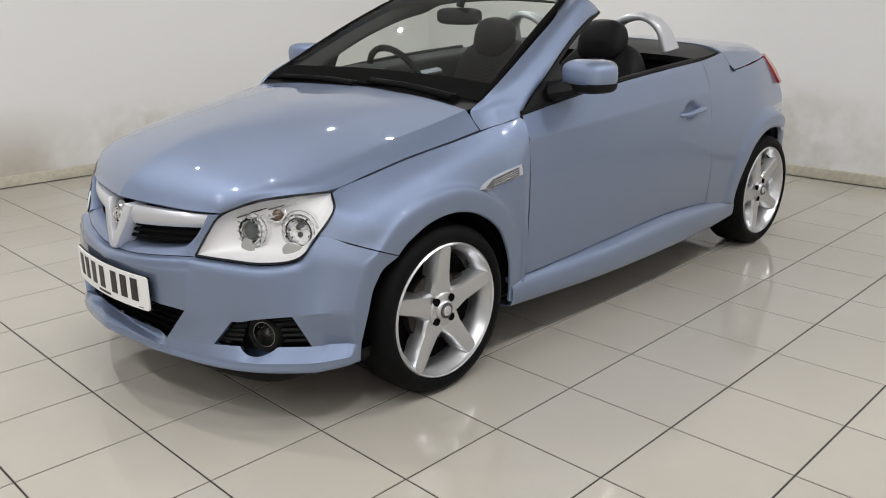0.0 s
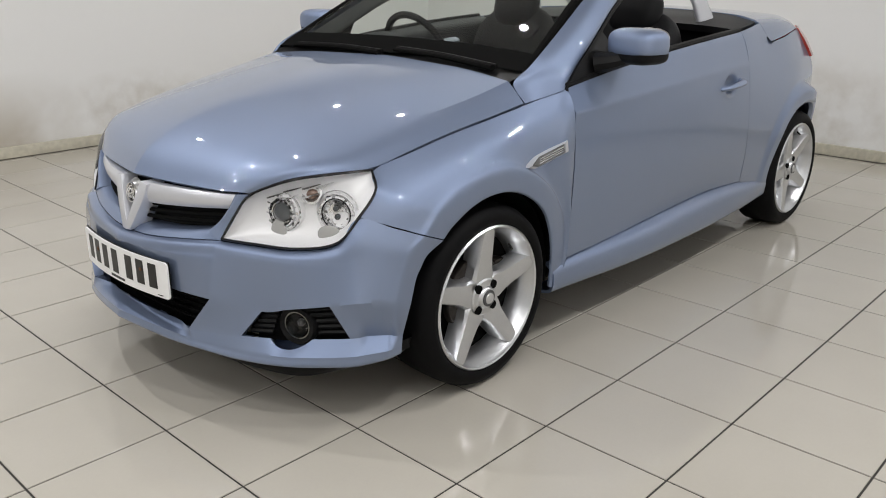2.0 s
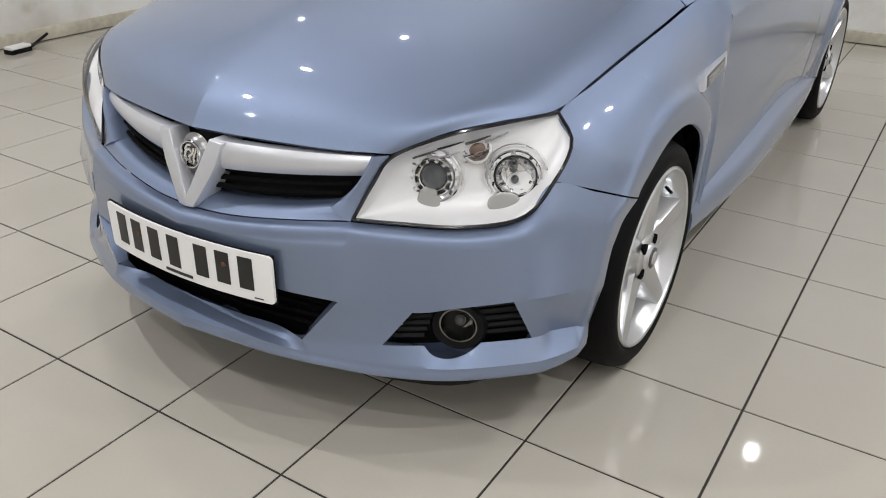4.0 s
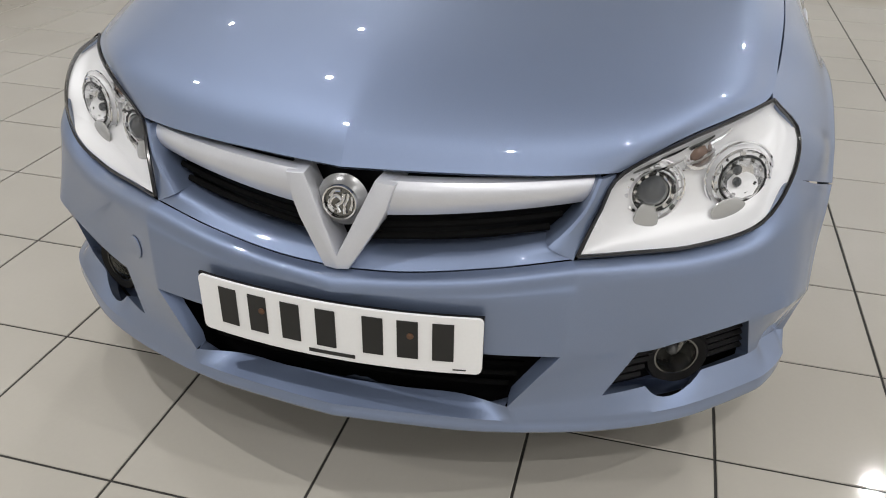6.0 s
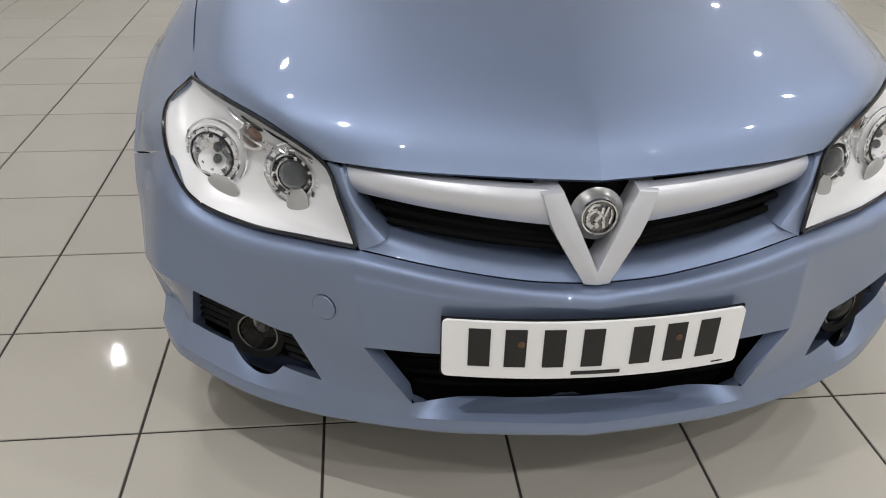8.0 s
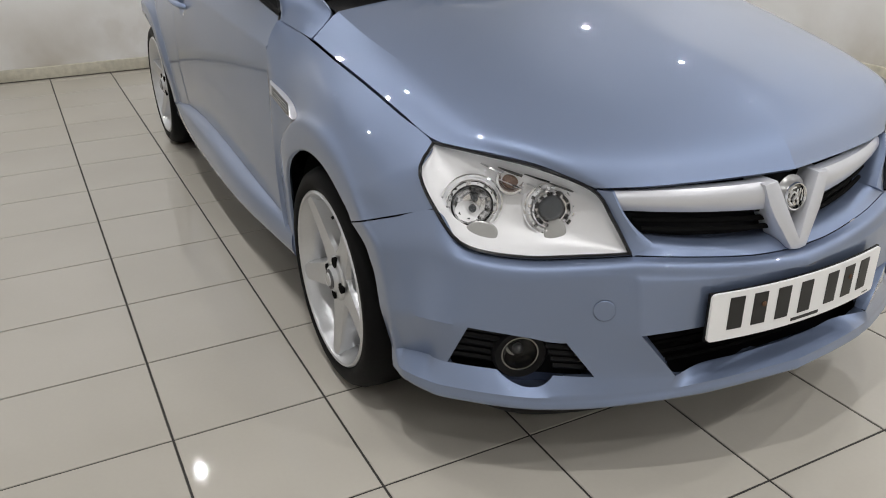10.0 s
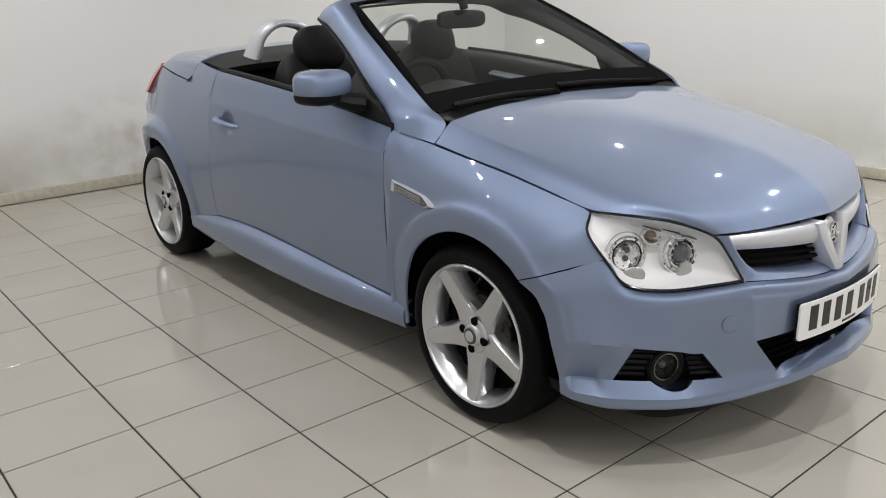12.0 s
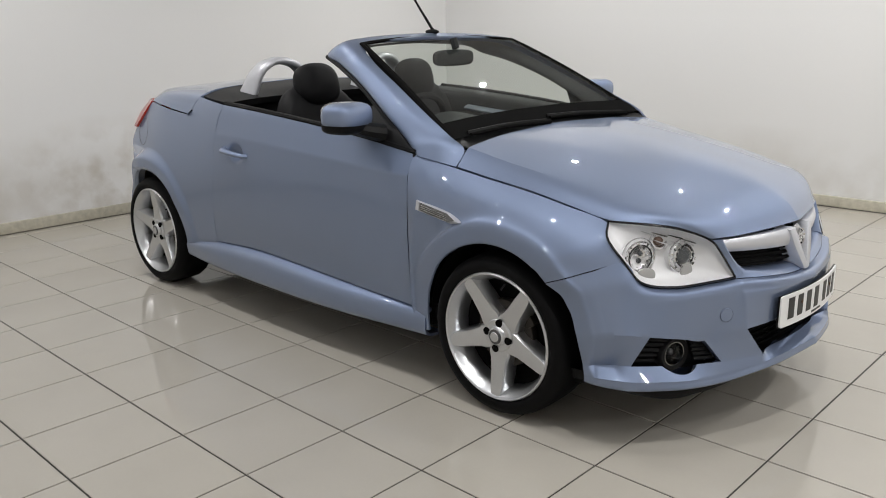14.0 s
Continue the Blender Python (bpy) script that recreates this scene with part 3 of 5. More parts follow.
def quarter(side):
    """Rear wing: a smooth flank with a flared lip round the wheel arch."""
    thetas = [-2, 14, 34, 47, 57, 65, 70, 75, 79, 83, 86, 94, 104, 112, 120, 133, 150, 168, 188]
    outer = [(-1.877, 0.795, 0.338), (-1.855, 0.817, 0.50), (-1.820, 0.822, 0.70), (-1.788, 0.812, 0.89), (-1.766, 0.790, 0.995), (-1.747, 0.772, 1.040), (-1.90, 0.754, 1.053), (-2.02, 0.734, 1.064), (-2.064, 0.750, 1.02), (-2.108, 0.763, 0.975), (-2.14, 0.761, 0.974),
             (-2.40, 0.730, 0.990), (-2.650, 0.680, 1.010), (-2.705, 0.708, 0.94), (-2.755, 0.728, 0.865), (-2.845, 0.722, 0.77), (-2.90, 0.70, 0.62), (-2.92, 0.70, 0.45), (-2.90, 0.72, 0.26)]
    # door edge, cover edge, cut of the lid, underside of the lid, tail: each its own smooth line, with crisp corners between
    edge, turn = [], []
    for lo, hi in ((0, 5), (5, 7), (7, 9), (9, 12), (12, 18)):
        us = np.linspace(0, hi - lo, 8 * (hi - lo) + 1)
        edge.append(chordal(outer[lo:hi + 1], us)[0 if lo == 0 else 1:])
        turn.append(np.interp(us, np.arange(hi - lo + 1), thetas[lo:hi + 1])[0 if lo == 0 else 1:])
    edge, turn = np.concatenate(edge), np.radians(np.concatenate(turn))
    lip = np.stack([HUB_R[0] + ARCH * np.cos(turn), HUB_R[1] + ARCH * np.sin(turn)], 1)
    fix = edge[:, 1] - flank(edge[:, 0], edge[:, 2])
    for step in range(8):
        fix[1:-1] = (fix[:-2] + 2 * fix[1:-1] + fix[2:]) / 4
    rows = []
    for f in np.linspace(0, 1, 46) ** 1.5:
        x, z = (lip + (edge[:, [0, 2]] - lip) * f).T
        rows.append(np.stack([x, arched(x, z) + fix * f**3 * ramp((np.hypot(x - HUB_R[0], z - HUB_R[1]) - ARCH - 0.060) / 0.056), z], 1))
    bm = bmesh.new()
    sheet(bm, mirrored(np.array(rows), side))
    flange(bm, 0.02, (0, side, 0))
    wing = part("rear_wing", bm, PAINT, car, sharp=50)
    co = np.array([v.co for v in wing.data.vertices])
    x, z, e = np.maximum(co[:, 0], -2.60), co[:, 2], 0.004
    slope = np.stack([-(arched(x + e, z) - arched(x - e, z)) / (2 * e), np.ones(len(x)), -(arched(x, z + e) - arched(x, z - e)) / (2 * e)], 1)
    slope /= np.linalg.norm(slope, axis=1, keepdims=True)
    wing.data.normals_split_custom_set_from_vertices(mirrored(slope, side).tolist())
    if side < 0:
        # round fuel flap, seen as a fine gap
        bm = bmesh.new()
        ring = []
        for t in np.linspace(0, math.tau, 41):
            px, pz = FLAP[0] + 0.072 * math.cos(t), FLAP[1] + 0.072 * math.sin(t)
            near = np.argsort((co[:, 0] - px) ** 2 + (co[:, 2] - pz) ** 2)[:5]
            ring.append((px, side * np.abs(co[near, 1]).max(), pz))
        tube(bm, ring, 0.0007, 5, 1.0, 0, cap=False)
        part("fuel_flap_gap", bm, BLACK, wing)
    return wing


def sill(side):
    rows = [[(-0.36, 0.770, 0.320), (-0.9, 0.785, 0.333), (-1.5, 0.785, 0.356), (-1.90, 0.785, 0.340), (-2.16, 0.790, 0.305)],
            [(-0.36, 0.803, 0.292), (-0.9, 0.832, 0.300), (-1.5, 0.832, 0.320), (-1.90, 0.828, 0.312), (-2.16, 0.812, 0.290)],
            [(-0.36, 0.808, 0.240), (-0.9, 0.838, 0.222), (-1.5, 0.838, 0.224), (-1.90, 0.830, 0.245), (-2.16, 0.812, 0.262)],
            [(-0.36, 0.785, 0.205), (-0.9, 0.800, 0.19), (-1.5, 0.800, 0.19), (-1.90, 0.80, 0.20), (-2.15, 0.80, 0.22)],
            [(-0.36, 0.700, 0.195), (-0.9, 0.700, 0.18), (-1.5, 0.700, 0.18), (-1.90, 0.70, 0.19), (-2.15, 0.70, 0.21)]]
    bm = bmesh.new()
    sheet(bm, mirrored(loft(rows, 30, 20, even=False), side))
    flange(bm, 0.01, (0, side, 0.2))
    return part("sill", bm, PAINT, car, sharp=50)


def flared(row):
    """Adds the wheel arch flare, which runs on down from the wing."""
    a, b = np.array(row[8]), np.array(row[9])
    d = np.linalg.norm(a - b)
    f1, f2 = min(0.080 / d, 0.5), min(0.106 / d, 0.72)
    step, flare = b + (a - b) * f2, b + (a - b) * f1
    lift = min(d / 0.165, 1) ** 2
    flare[1], step[1] = max(b[1] + 0.006 * lift, flare[1]), step[1] + 0.019 * lift
    return list(row[:9]) + [tuple(step), tuple(flare), row[9]]


def front_bumper():
    """The front fascia, open at the lower grille and the fog lamps."""
    per, nv = 20, 6

    rows = [R0, [tuple(np.array(a) * 0.35 + np.array(b) * 0.65 + np.array((0.004, 0, 0.012))) for a, b in zip(R0, R1)], R1, RP, R2, R3, R4, R5, R6]
    rows = [flared(r) for r in rows]
    # smooth above and below, with a crisp line along the top of the lip
    bands = []
    for lo, hi in ((0, 4), (4, 5), (5, 6), (6, 8)):
        some, nr = rows[lo:hi + 1], (hi - lo) * nv + 1
        band = np.concatenate([loft([r[:4] for r in some], 3 * per + 1, nr, even=False), loft([r[3:] for r in some], 8 * per + 1, nr, even=False)[:, 1:]], axis=1)
        bands.append(band[1:] if lo else band)
    g = np.concatenate(bands)
    for step in range(200):
        inner = g[2 * nv:4 * nv, 3 * per:8 * per]
        inner[1:-1, 1:-1] += 0.5 * ((inner[:-2, 1:-1] + inner[2:, 1:-1] + inner[1:-1, :-2] + inner[1:-1, 2:]) / 4 - inner[1:-1, 1:-1])
    # round dip in the lip under each fog lamp
    for i in range(5 * nv, 6 * nv):
        dip = np.clip(np.sqrt(np.clip(0.066**2 - ((g[i, :, 1] - 0.590) * 1.1) ** 2, 0, 1)) - 0.038, 0, 1)
        dip = dip * (1 - (i - 5 * nv) / nv) * (g[i, :, 0] > 0.5)
        g[i, :, 2] -= dip
        g[i, :, 0] += dip * 0.6
    def skip(i, j):
        return 4 * nv <= i < 5 * nv and (j < 3 * per or 4 * per <= j < 6 * per)
    bm = bmesh.new()
    sheet(bm, g, skip)
    sheet(bm, mirrored(g, -1), skip, back=True)
    flange(bm, 0.03, (1, 0, 0), 0.53)
    b = part("front_bumper", bm, PAINT, car, sharp=32)
    # tow eye cover on the right
    bm = bmesh.new()
    at = min(b.data.vertices, key=lambda v: (v.co - Vector((0.712, -0.466, 0.452))).length)
    m = axis(at.co + at.normal * 0.0005, at.normal)
    spin(bm, [(0.0245, -0.006), (0.0245, 0.0004)], m, 28)
    part("tow_eye_gap", bm, BLACK, b)
    bm = bmesh.new()
    spin(bm, [(0.0232, -0.006), (0.0232, 0.0016), (0.0222, 0.0026), (0.0, 0.0030)], m, 28)
    part("tow_eye_cover", bm, PAINT, b)
    # lower grille
    bm = bmesh.new()
    back = np.array([[(0.69, y, 0.43), (0.69, y, 0.22)] for y in np.linspace(-0.372, 0.372, 9)])
    sheet(bm, back)
    part("grille_backing", bm, BLACK, b)
    for k in range(5):
        z = 0.385 - 0.024 * k
        half = 0.345 - 0.012 * k
        bm = bmesh.new()
        tube(bm, [(0.735 - 0.10 * (y / 0.35) ** 2 * 0.4, y, z) for y in np.linspace(-half, half, 9)], 0.006, 6, 1.0, 24)
        part("grille_slat", bm, BLACK_AND_SHADE, b)
    # fog lamp recesses
    for side in (1, -1):
        bm = bmesh.new()
        span = np.linspace(4.05, 6.1, 7)
        top = [(x - 0.055, side * (y - 0.018), z + 0.03) for x, y, z in catmull(R2, span)]
        low = [(x - 0.055, side * (y - 0.018), z - 0.03) for x, y, z in catmull(R3, span)]
        sheet(bm, loft([top, low], 20, 5, even=False))
        fog = part("fog_lamp_panel", bm, BLACK, b, "black ribbed fog lamp panel")
        for k in range(5):
            f = (k + 0.6) / 5.2
            for a, c in ((0.02, 0.27), (0.66, 0.98)):
                bm = bmesh.new()
                line = [np.array(catmull(R2[4:7], np.array([2 * u]))[0]) * (1 - f) + np.array(catmull(R3[4:7], np.array([2 * u]))[0]) * f for u in np.linspace(a, c, 5)]
                tube(bm, [(p[0] - 0.026, side * (p[1] - 0.008), p[2]) for p in line], 0.0075, 6, 1.0, 8)
                part("fog_panel_rib", bm, BLACK, fog)
        m = axis((0.578, side * 0.585, 0.328), (0.93, side * 0.33, 0.0))
        bm = bmesh.new()
        spin(bm, [(0.052, -0.05), (0.062, -0.006), (0.062, 0.008), (0.056, 0.017), (0.042, 0.013), (0.038, -0.02)], m)
        part("fog_lamp_bezel", bm, BLACK, fog)
        bm = bmesh.new()
        spin(bm, [(0.042, 0.008), (0.042, 0.012), (0.0385, 0.012), (0.036, 0.0), (0.026, -0.024), (0.0, -0.032)], m)
        part("fog_lamp_reflector", bm, DARKCHROME, fog)
        bm = bmesh.new()
        spin(bm, [(0.0385, 0.009), (0.028, 0.015), (0.015, 0.0175), (0.0, 0.018)], m)
        facing(bm, (1, side * 0.3, 0))
        part("fog_lamp_lens", bm, LENS, fog).visible_shadow = False
        bm = bmesh.new()
        ellipsoid(bm, m @ Vector((0, 0, -0.012)), (0.012, 0.012, 0.012), 2)
        part("fog_lamp_bulb", bm, CAPGREY, fog)
    # number plate, bowed round the nose, with bars for its characters
    def bow(bm):
        """Bends a flat part round the curve of the nose."""
        for y in np.linspace(-0.234, 0.234, 13):
            bmesh.ops.bisect_plane(bm, geom=bm.verts[:] + bm.edges[:] + bm.faces[:], plane_co=(0, y, 0), plane_no=(0, 1, 0))
        for v in bm.verts:
            v.co.x += 0.027 * (1 - (v.co.y / 0.26) ** 2)
        return bm
    bm = bmesh.new()
    box(bm, 0.797, 0.002, 0.431, 0.006, 0.520, 0.114, 0.0)
    vert = [e for e in bm.edges if abs(e.verts[0].co.x - e.verts[1].co.x) > 0.004]
    bmesh.ops.bevel(bm, geom=vert, offset=0.01, segments=4, affect="EDGES", profile=0.5)
    plate = part("number_plate", bow(bm), WHITEPLATE, b, "white number plate with black characters shown as bars")
    bm = bmesh.new()
    box(bm, 0.7915, 0.001, 0.431, 0.006, 0.521, 0.115, 0.0)
    part("plate_surround", bow(bm), BLACK, plate)
    ys = [0.197, 0.137, 0.073, 0.007, -0.077, -0.137, -0.197]
    for y in ys:
        bm = bmesh.new()
        box(bm, 0.8008, -y, 0.437, 0.0012, 0.036, 0.076)
        part("character_bar", bow(bm), INK, plate)
    for y, z, w, h in ((0.002, 0.386, 0.085, 0.007), (0.225, 0.382, 0.022, 0.002)):
        bm = bmesh.new()
        box(bm, 0.8008, y, z, 0.0012, w, h)
        part("small_print_bar", bow(bm), INK, plate)
    for y in (-0.128, 0.142):
        bm = bmesh.new()
        spin(bm, [(0.006, 0.0), (0.006, 0.002), (0.0, 0.0035)], axis((0.8012, y, 0.446), (1, 0, 0)), 12)
        part("plate_screw", bow(bm), RUST, plate)
    # dark undertray behind the lip
    bm = bmesh.new()
    for side in (1, -1):
        sheet(bm, mirrored(loft([[(x - 0.060, y * 0.97, 0.225) for x, y, z in R5], [(x - 0.078, y * 0.965, 0.150 + 0.085 * max(0, 1 - y / 0.5) + 0.09 * max(0, (y - 0.68) / 0.1)) for x, y, z in R5], [(x - 0.3, y * 0.9, 0.15) for x, y, z in R5]], 40, 8, even=False), side), back=side < 0)
    part("undertray", bm, BLACK, b)
    return b


def grille():
    """Upper grille: silver bars that run into a V with a round badge."""
    def front(y, z):
        a = abs(y)
        return 0.752 + 0.12 * (0.62 - z) - 0.62 * max(a - 0.03, 0) ** 2 - 0.05 * a
    bm = bmesh.new()
    sheet(bm, np.array([[(front(y, z) - 0.06, y, z) for z in (0.70, 0.66, 0.60, 0.54, 0.515)] for y in np.linspace(-0.45, 0.45, 25)]))
    g = part("upper_grille", bm, BLACK, car, "black slatted grille behind a silver V-shaped bar")
    for side in (1, -1):
        for k in range(3):
            bm = bmesh.new()
            z0, z1 = 0.642 - 0.022 * k, 0.615 - 0.020 * k
            y1 = 0.375 - 0.018 * k
            tube(bm, [(front(y, z0 * f + z1 * (1 - f)) - 0.026, side * y, z0 * f + z1 * (1 - f)) for y, f in zip(np.linspace(0.03, y1, 8), np.linspace(0, 1, 8))], 0.0055, 6, 1.2, 16)
            part("grille_slat", bm, BLACK_AND_SHADE, g)
        # surround painted like the body, between grille and headlight
        bm = bmesh.new()
        a = [(0.694, 0.388, 0.562), (0.668, 0.405, 0.600), (0.645, 0.422, 0.650), (0.622, 0.438, 0.694)]
        b = [(0.700, 0.345, 0.585), (0.682, 0.372, 0.612), (0.666, 0.398, 0.650), (0.646, 0.412, 0.694)]
        c = [(x - 0.06, y - 0.012, z) for x, y, z in b]
        sheet(bm, mirrored(loft([a, b, c], 16, 9, even=False), side))
        flange(bm, 0.008, (1, 0, 0))
        part("grille_side_panel", bm, PAINT, g)
        # shelf below the grille
        bm = bmesh.new()
        a = [(x - 0.001, y, z + 0.0025) for x, y, z in R0[:4]]
        b = [(0.748, 0, 0.545), (0.738, 0.12, 0.552), (0.716, 0.24, 0.566), (0.690, 0.35, 0.585)]
        c = [(0.700, 0, 0.552), (0.690, 0.12, 0.558), (0.668, 0.24, 0.570), (0.64, 0.345, 0.588)]
        sheet(bm, mirrored(loft([a, b, c], 24, 9, even=False), side))
        flange(bm, 0.006, (1, 0, 1))
        part("grille_shelf", bm, PAINT, g)
        # bar: rounded section from the headlight to the V, then the arm of the V
        bm = bmesh.new()
        ys = np.linspace(0.408, 0.072, 22)
        rows = []
        for y in ys:
            f = (0.408 - y) / 0.336
            zt, zb = 0.688 - 0.003 * f, 0.645 - 0.024 * f
            h = zt - zb
            sec = [(-0.03, zt), (-0.004, zt + 0.001), (0.003, zt - 0.15 * h), (0.005, zt - 0.4 * h), (0.0, zt - 0.7 * h), (-0.010, zb + 0.002), (-0.045, zb)]
            rows.append([(front(y, z) + d, side * y, z) for d, z in sec])
        v = sheet(bm, np.array(rows))
        bm.faces.new(v[0])
        flange(bm, 0.004, (1, 0, 0))
        part("silver_bar", bm, SILVER, g, "satin silver grille bar")
        bm = bmesh.new()
        shape = [(0.061, 0.688), (0.096, 0.684), (0.083, 0.640), (0.070, 0.612), (0.022, 0.533), (0.0, 0.531), (0.0, 0.556)]
        fr = [bm.verts.new((front(y, z) + 0.010 + 0.012 * (0.69 - z) / 0.16, side * y, z)) for y, z in shape]
        bk = [bm.verts.new((front(y, z) - 0.045, side * y * 1.06, z)) for y, z in shape]
        bm.faces.new(fr)
        for k in range(len(shape)):
            bm.faces.new((fr[k], fr[(k + 1) % len(shape)], bk[(k + 1) % len(shape)], bk[k]))
        bmesh.ops.recalc_face_normals(bm, faces=bm.faces)
        bmesh.ops.bevel(bm, geom=[e for e in bm.edges if all(v in fr for v in e.verts) and abs(e.verts[0].co.y + e.verts[1].co.y) > 0.002], offset=0.004, segments=2, affect="EDGES", profile=0.5)
        part("v_arm", bm, SILVER, g)
    # badge
    m = axis((0.746, 0, 0.642), (1, 0, 0.12)) @ Matrix.Scale(0.88, 4)
    bm = bmesh.new()
    spin(bm, [(0.035, -0.03), (0.036, 0.004), (0.034, 0.009), (0.0315, 0.008), (0.030, 0.003)], m, 36)
    badge = part("badge", bm, CHROME, g, "round chrome badge with a plain raised shape")
    bm = bmesh.new()
    spin(bm, [(0.031, 0.001), (0.0, 0.0015)], m, 36)
    part("badge_disc", bm, DARKCHROME, badge)
    bm = bmesh.new()
    spin(bm, [(0.036, 0.003), (0.039, -0.002), (0.044, -0.009), (0.052, -0.014)], m, 32)
    part("badge_dish", bm, DISH, badge)
    # a plain raised device: a few curved strokes and a base line
    for pts, r in (([(-0.020, 0.012), (-0.010, 0.021), (0.004, 0.018), (0.012, 0.006), (0.004, -0.004)], 0.0045), ([(-0.021, 0.002), (-0.008, 0.006), (0.002, -0.004), (0.018, -0.008)], 0.0042),
                   ([(0.010, 0.020), (0.021, 0.012), (0.023, -0.001)], 0.0036), ([(-0.022, -0.010), (-0.006, -0.009), (0.008, -0.015), (0.019, -0.017)], 0.0034), ([(-0.014, -0.021), (0.0, -0.024), (0.014, -0.023)], 0.0024)):
        bm = bmesh.new()
        tube(bm, [m @ Vector((-v, u, 0.003)) for u, v in pts], (r, r * 0.7), 8, 1.0, 14)
        part("badge_relief", bm, CHROME, badge)
    return g


LAMP_TOP = [(0.691, 0.394, 0.568), (0.655, 0.420, 0.640), (0.619, 0.446, 0.694), (0.555, 0.540, 0.739), (0.475, 0.620, 0.757), (0.378, 0.688, 0.765)]
LAMP_LOW = [(0.691, 0.394, 0.568), (0.640, 0.475, 0.560), (0.575, 0.586, 0.556), (0.514, 0.690, 0.582), (0.468, 0.732, 0.655), (0.408, 0.736, 0.720), (0.378, 0.688, 0.764)]


def sparkle(m, radius, height, count, parent):
    """Small cut facets, each tilted its own way, added round a lamp for its sparkle."""
    rng = random.Random(count)
    for k in range(count):
        a = math.tau * (k + rng.uniform(-0.25, 0.25)) / count
        bm = bmesh.new()
        box(bm, 0, 0, 0, rng.uniform(0.004, 0.009), rng.uniform(0.005, 0.012), 0.003, 0.0008)
        bmesh.ops.transform(bm, matrix=m @ pose(radius * math.cos(a), radius * math.sin(a), height + rng.uniform(-0.004, 0.002), rng.uniform(-35, 35), rng.uniform(-40, 40), math.degrees(a)), verts=bm.verts)
        part("facet", bm, (CHROME, REFLECTOR, CHROME, DARKCHROME)[k % 4], parent)


def headlight(side):
    n = 30
    top, low = along(LAMP_TOP, n), along(LAMP_LOW, n)

    def skin(inset, swell, ends=0.5):
        rows = []
        out = np.array((0.80, 0.52, 0.30))
        for f in np.linspace(0, 1, 13):
            s = (4 * f * (1 - f)) ** 0.7 * np.clip(np.sin(np.linspace(0, math.pi, n)), 0, 1) ** ends
            rows.append(top * (1 - f) + low * f + out * (swell * s - inset)[:, None])
        return mirrored(np.array(rows), side)
    # white-silver housing behind the lens
    bm = bmesh.new()
    sheet(bm, skin(0.003, -0.055, 0.8))
    facing(bm, (1, side * 0.5, 0.3))
    h = part("headlight", bm, LAMPBODY, car, "large clear headlight with twin round lamps and silver housing", sharp=60)
    bm = bmesh.new()
    sheet(bm, skin(0.0, 0.026))
    facing(bm, (1, side * 0.5, 0.3))
    part("lens", bm, LENS, h, sharp=60).visible_shadow = False
    # black seal round the lamp
    bm = bmesh.new()
    loop = np.concatenate([top, low[::-1][1:]])
    tube(bm, mirrored(loop, side), 0.0040, 6, 1.0, 0, cap=False)
    part("seal", bm, GLOSSBLACK, h)
    base = skin(0.003, -0.055, 0.8).reshape(-1, 3)
    # projector lamp: pale collar, chrome ring with dark gaps, dark round lens
    m = axis((0.540, side * 0.495, 0.640), (0.92, side * 0.36, 0.06))
    bm = bmesh.new()
    spin(bm, [(0.062, -0.015), (0.058, 0.006), (0.050, 0.016), (0.046, 0.017), (0.044, 0.010)], m, 36)
    collar = part("projector_collar", bm, LAMPBODY, h)
    bm = bmesh.new()
    spin(bm, [(0.044, 0.002), (0.042, 0.020), (0.039, 0.023), (0.036, 0.016), (0.033, 0.014), (0.031, 0.021), (0.029, 0.020), (0.028, 0.002)], m, 36)
    part("projector_ring", bm, CHROME, collar)
    for k in range(11):
        a = math.tau * k / 11
        bm = bmesh.new()
        box(bm, 0, 0, 0, 0.007, 0.009 + 0.004 * (k % 2), 0.005)
        bmesh.ops.transform(bm, matrix=m @ pose(0.0365 * math.cos(a), 0.0365 * math.sin(a), 0.0185, 0, 0, math.degrees(a)), verts=bm.verts)
        part("dark_gap", bm, GLOSSBLACK, collar)
    bm = bmesh.new()
    spin(bm, [(0.0285, 0.012), (0.026, 0.022), (0.018, 0.030), (0.009, 0.034), (0.0, 0.035)], m, 28)
    part("projector_lens", bm, LENSDARK, collar)
    bm = bmesh.new()
    tube(bm, [m @ Vector((0.057 * math.cos(a), 0.057 * math.sin(a), 0.012)) for a in np.linspace(0, math.tau, 37)], 0.0032, 6, 1.0, 0, cap=False)
    part("bright_rim", bm, CHROME, collar)
    sparkle(m, 0.048, 0.018, 17, collar)
    # main beam: bright bowl, black rim and two bulbs
    m = axis((0.466, side * 0.644, 0.650), (0.90, side * 0.42, 0.05))
    bm = bmesh.new()
    spin(bm, [(0.060, -0.015), (0.057, 0.004), (0.050, 0.014), (0.045, 0.015)], m, 36)
    bezel = part("main_beam_collar", bm, LAMPBODY, h)
    bm = bmesh.new()
    spin(bm, [(0.0455, 0.006), (0.045, 0.018), (0.0425, 0.019), (0.041, 0.012)], m, 36)
    part("black_rim", bm, GLOSSBLACK, bezel)
    bm = bmesh.new()
    spin(bm, [(0.041, 0.018), (0.037, 0.008), (0.030, 0.001), (0.020, -0.004), (0.0, -0.007)], m, 14)
    bowl = part("main_beam_bowl", bm, REFLECTOR, bezel, sharp=12)
    for u, w in ((0.013, -0.004 * side), (-0.011, 0.0)):
        bm = bmesh.new()
        ellipsoid(bm, m @ Vector((w, 0, 0)) + Vector((0.004, 0, u)), (0.010, 0.0085, 0.0095), 2, 12, 8)
        part("bulb_cap", bm, LENSDARK, bowl)
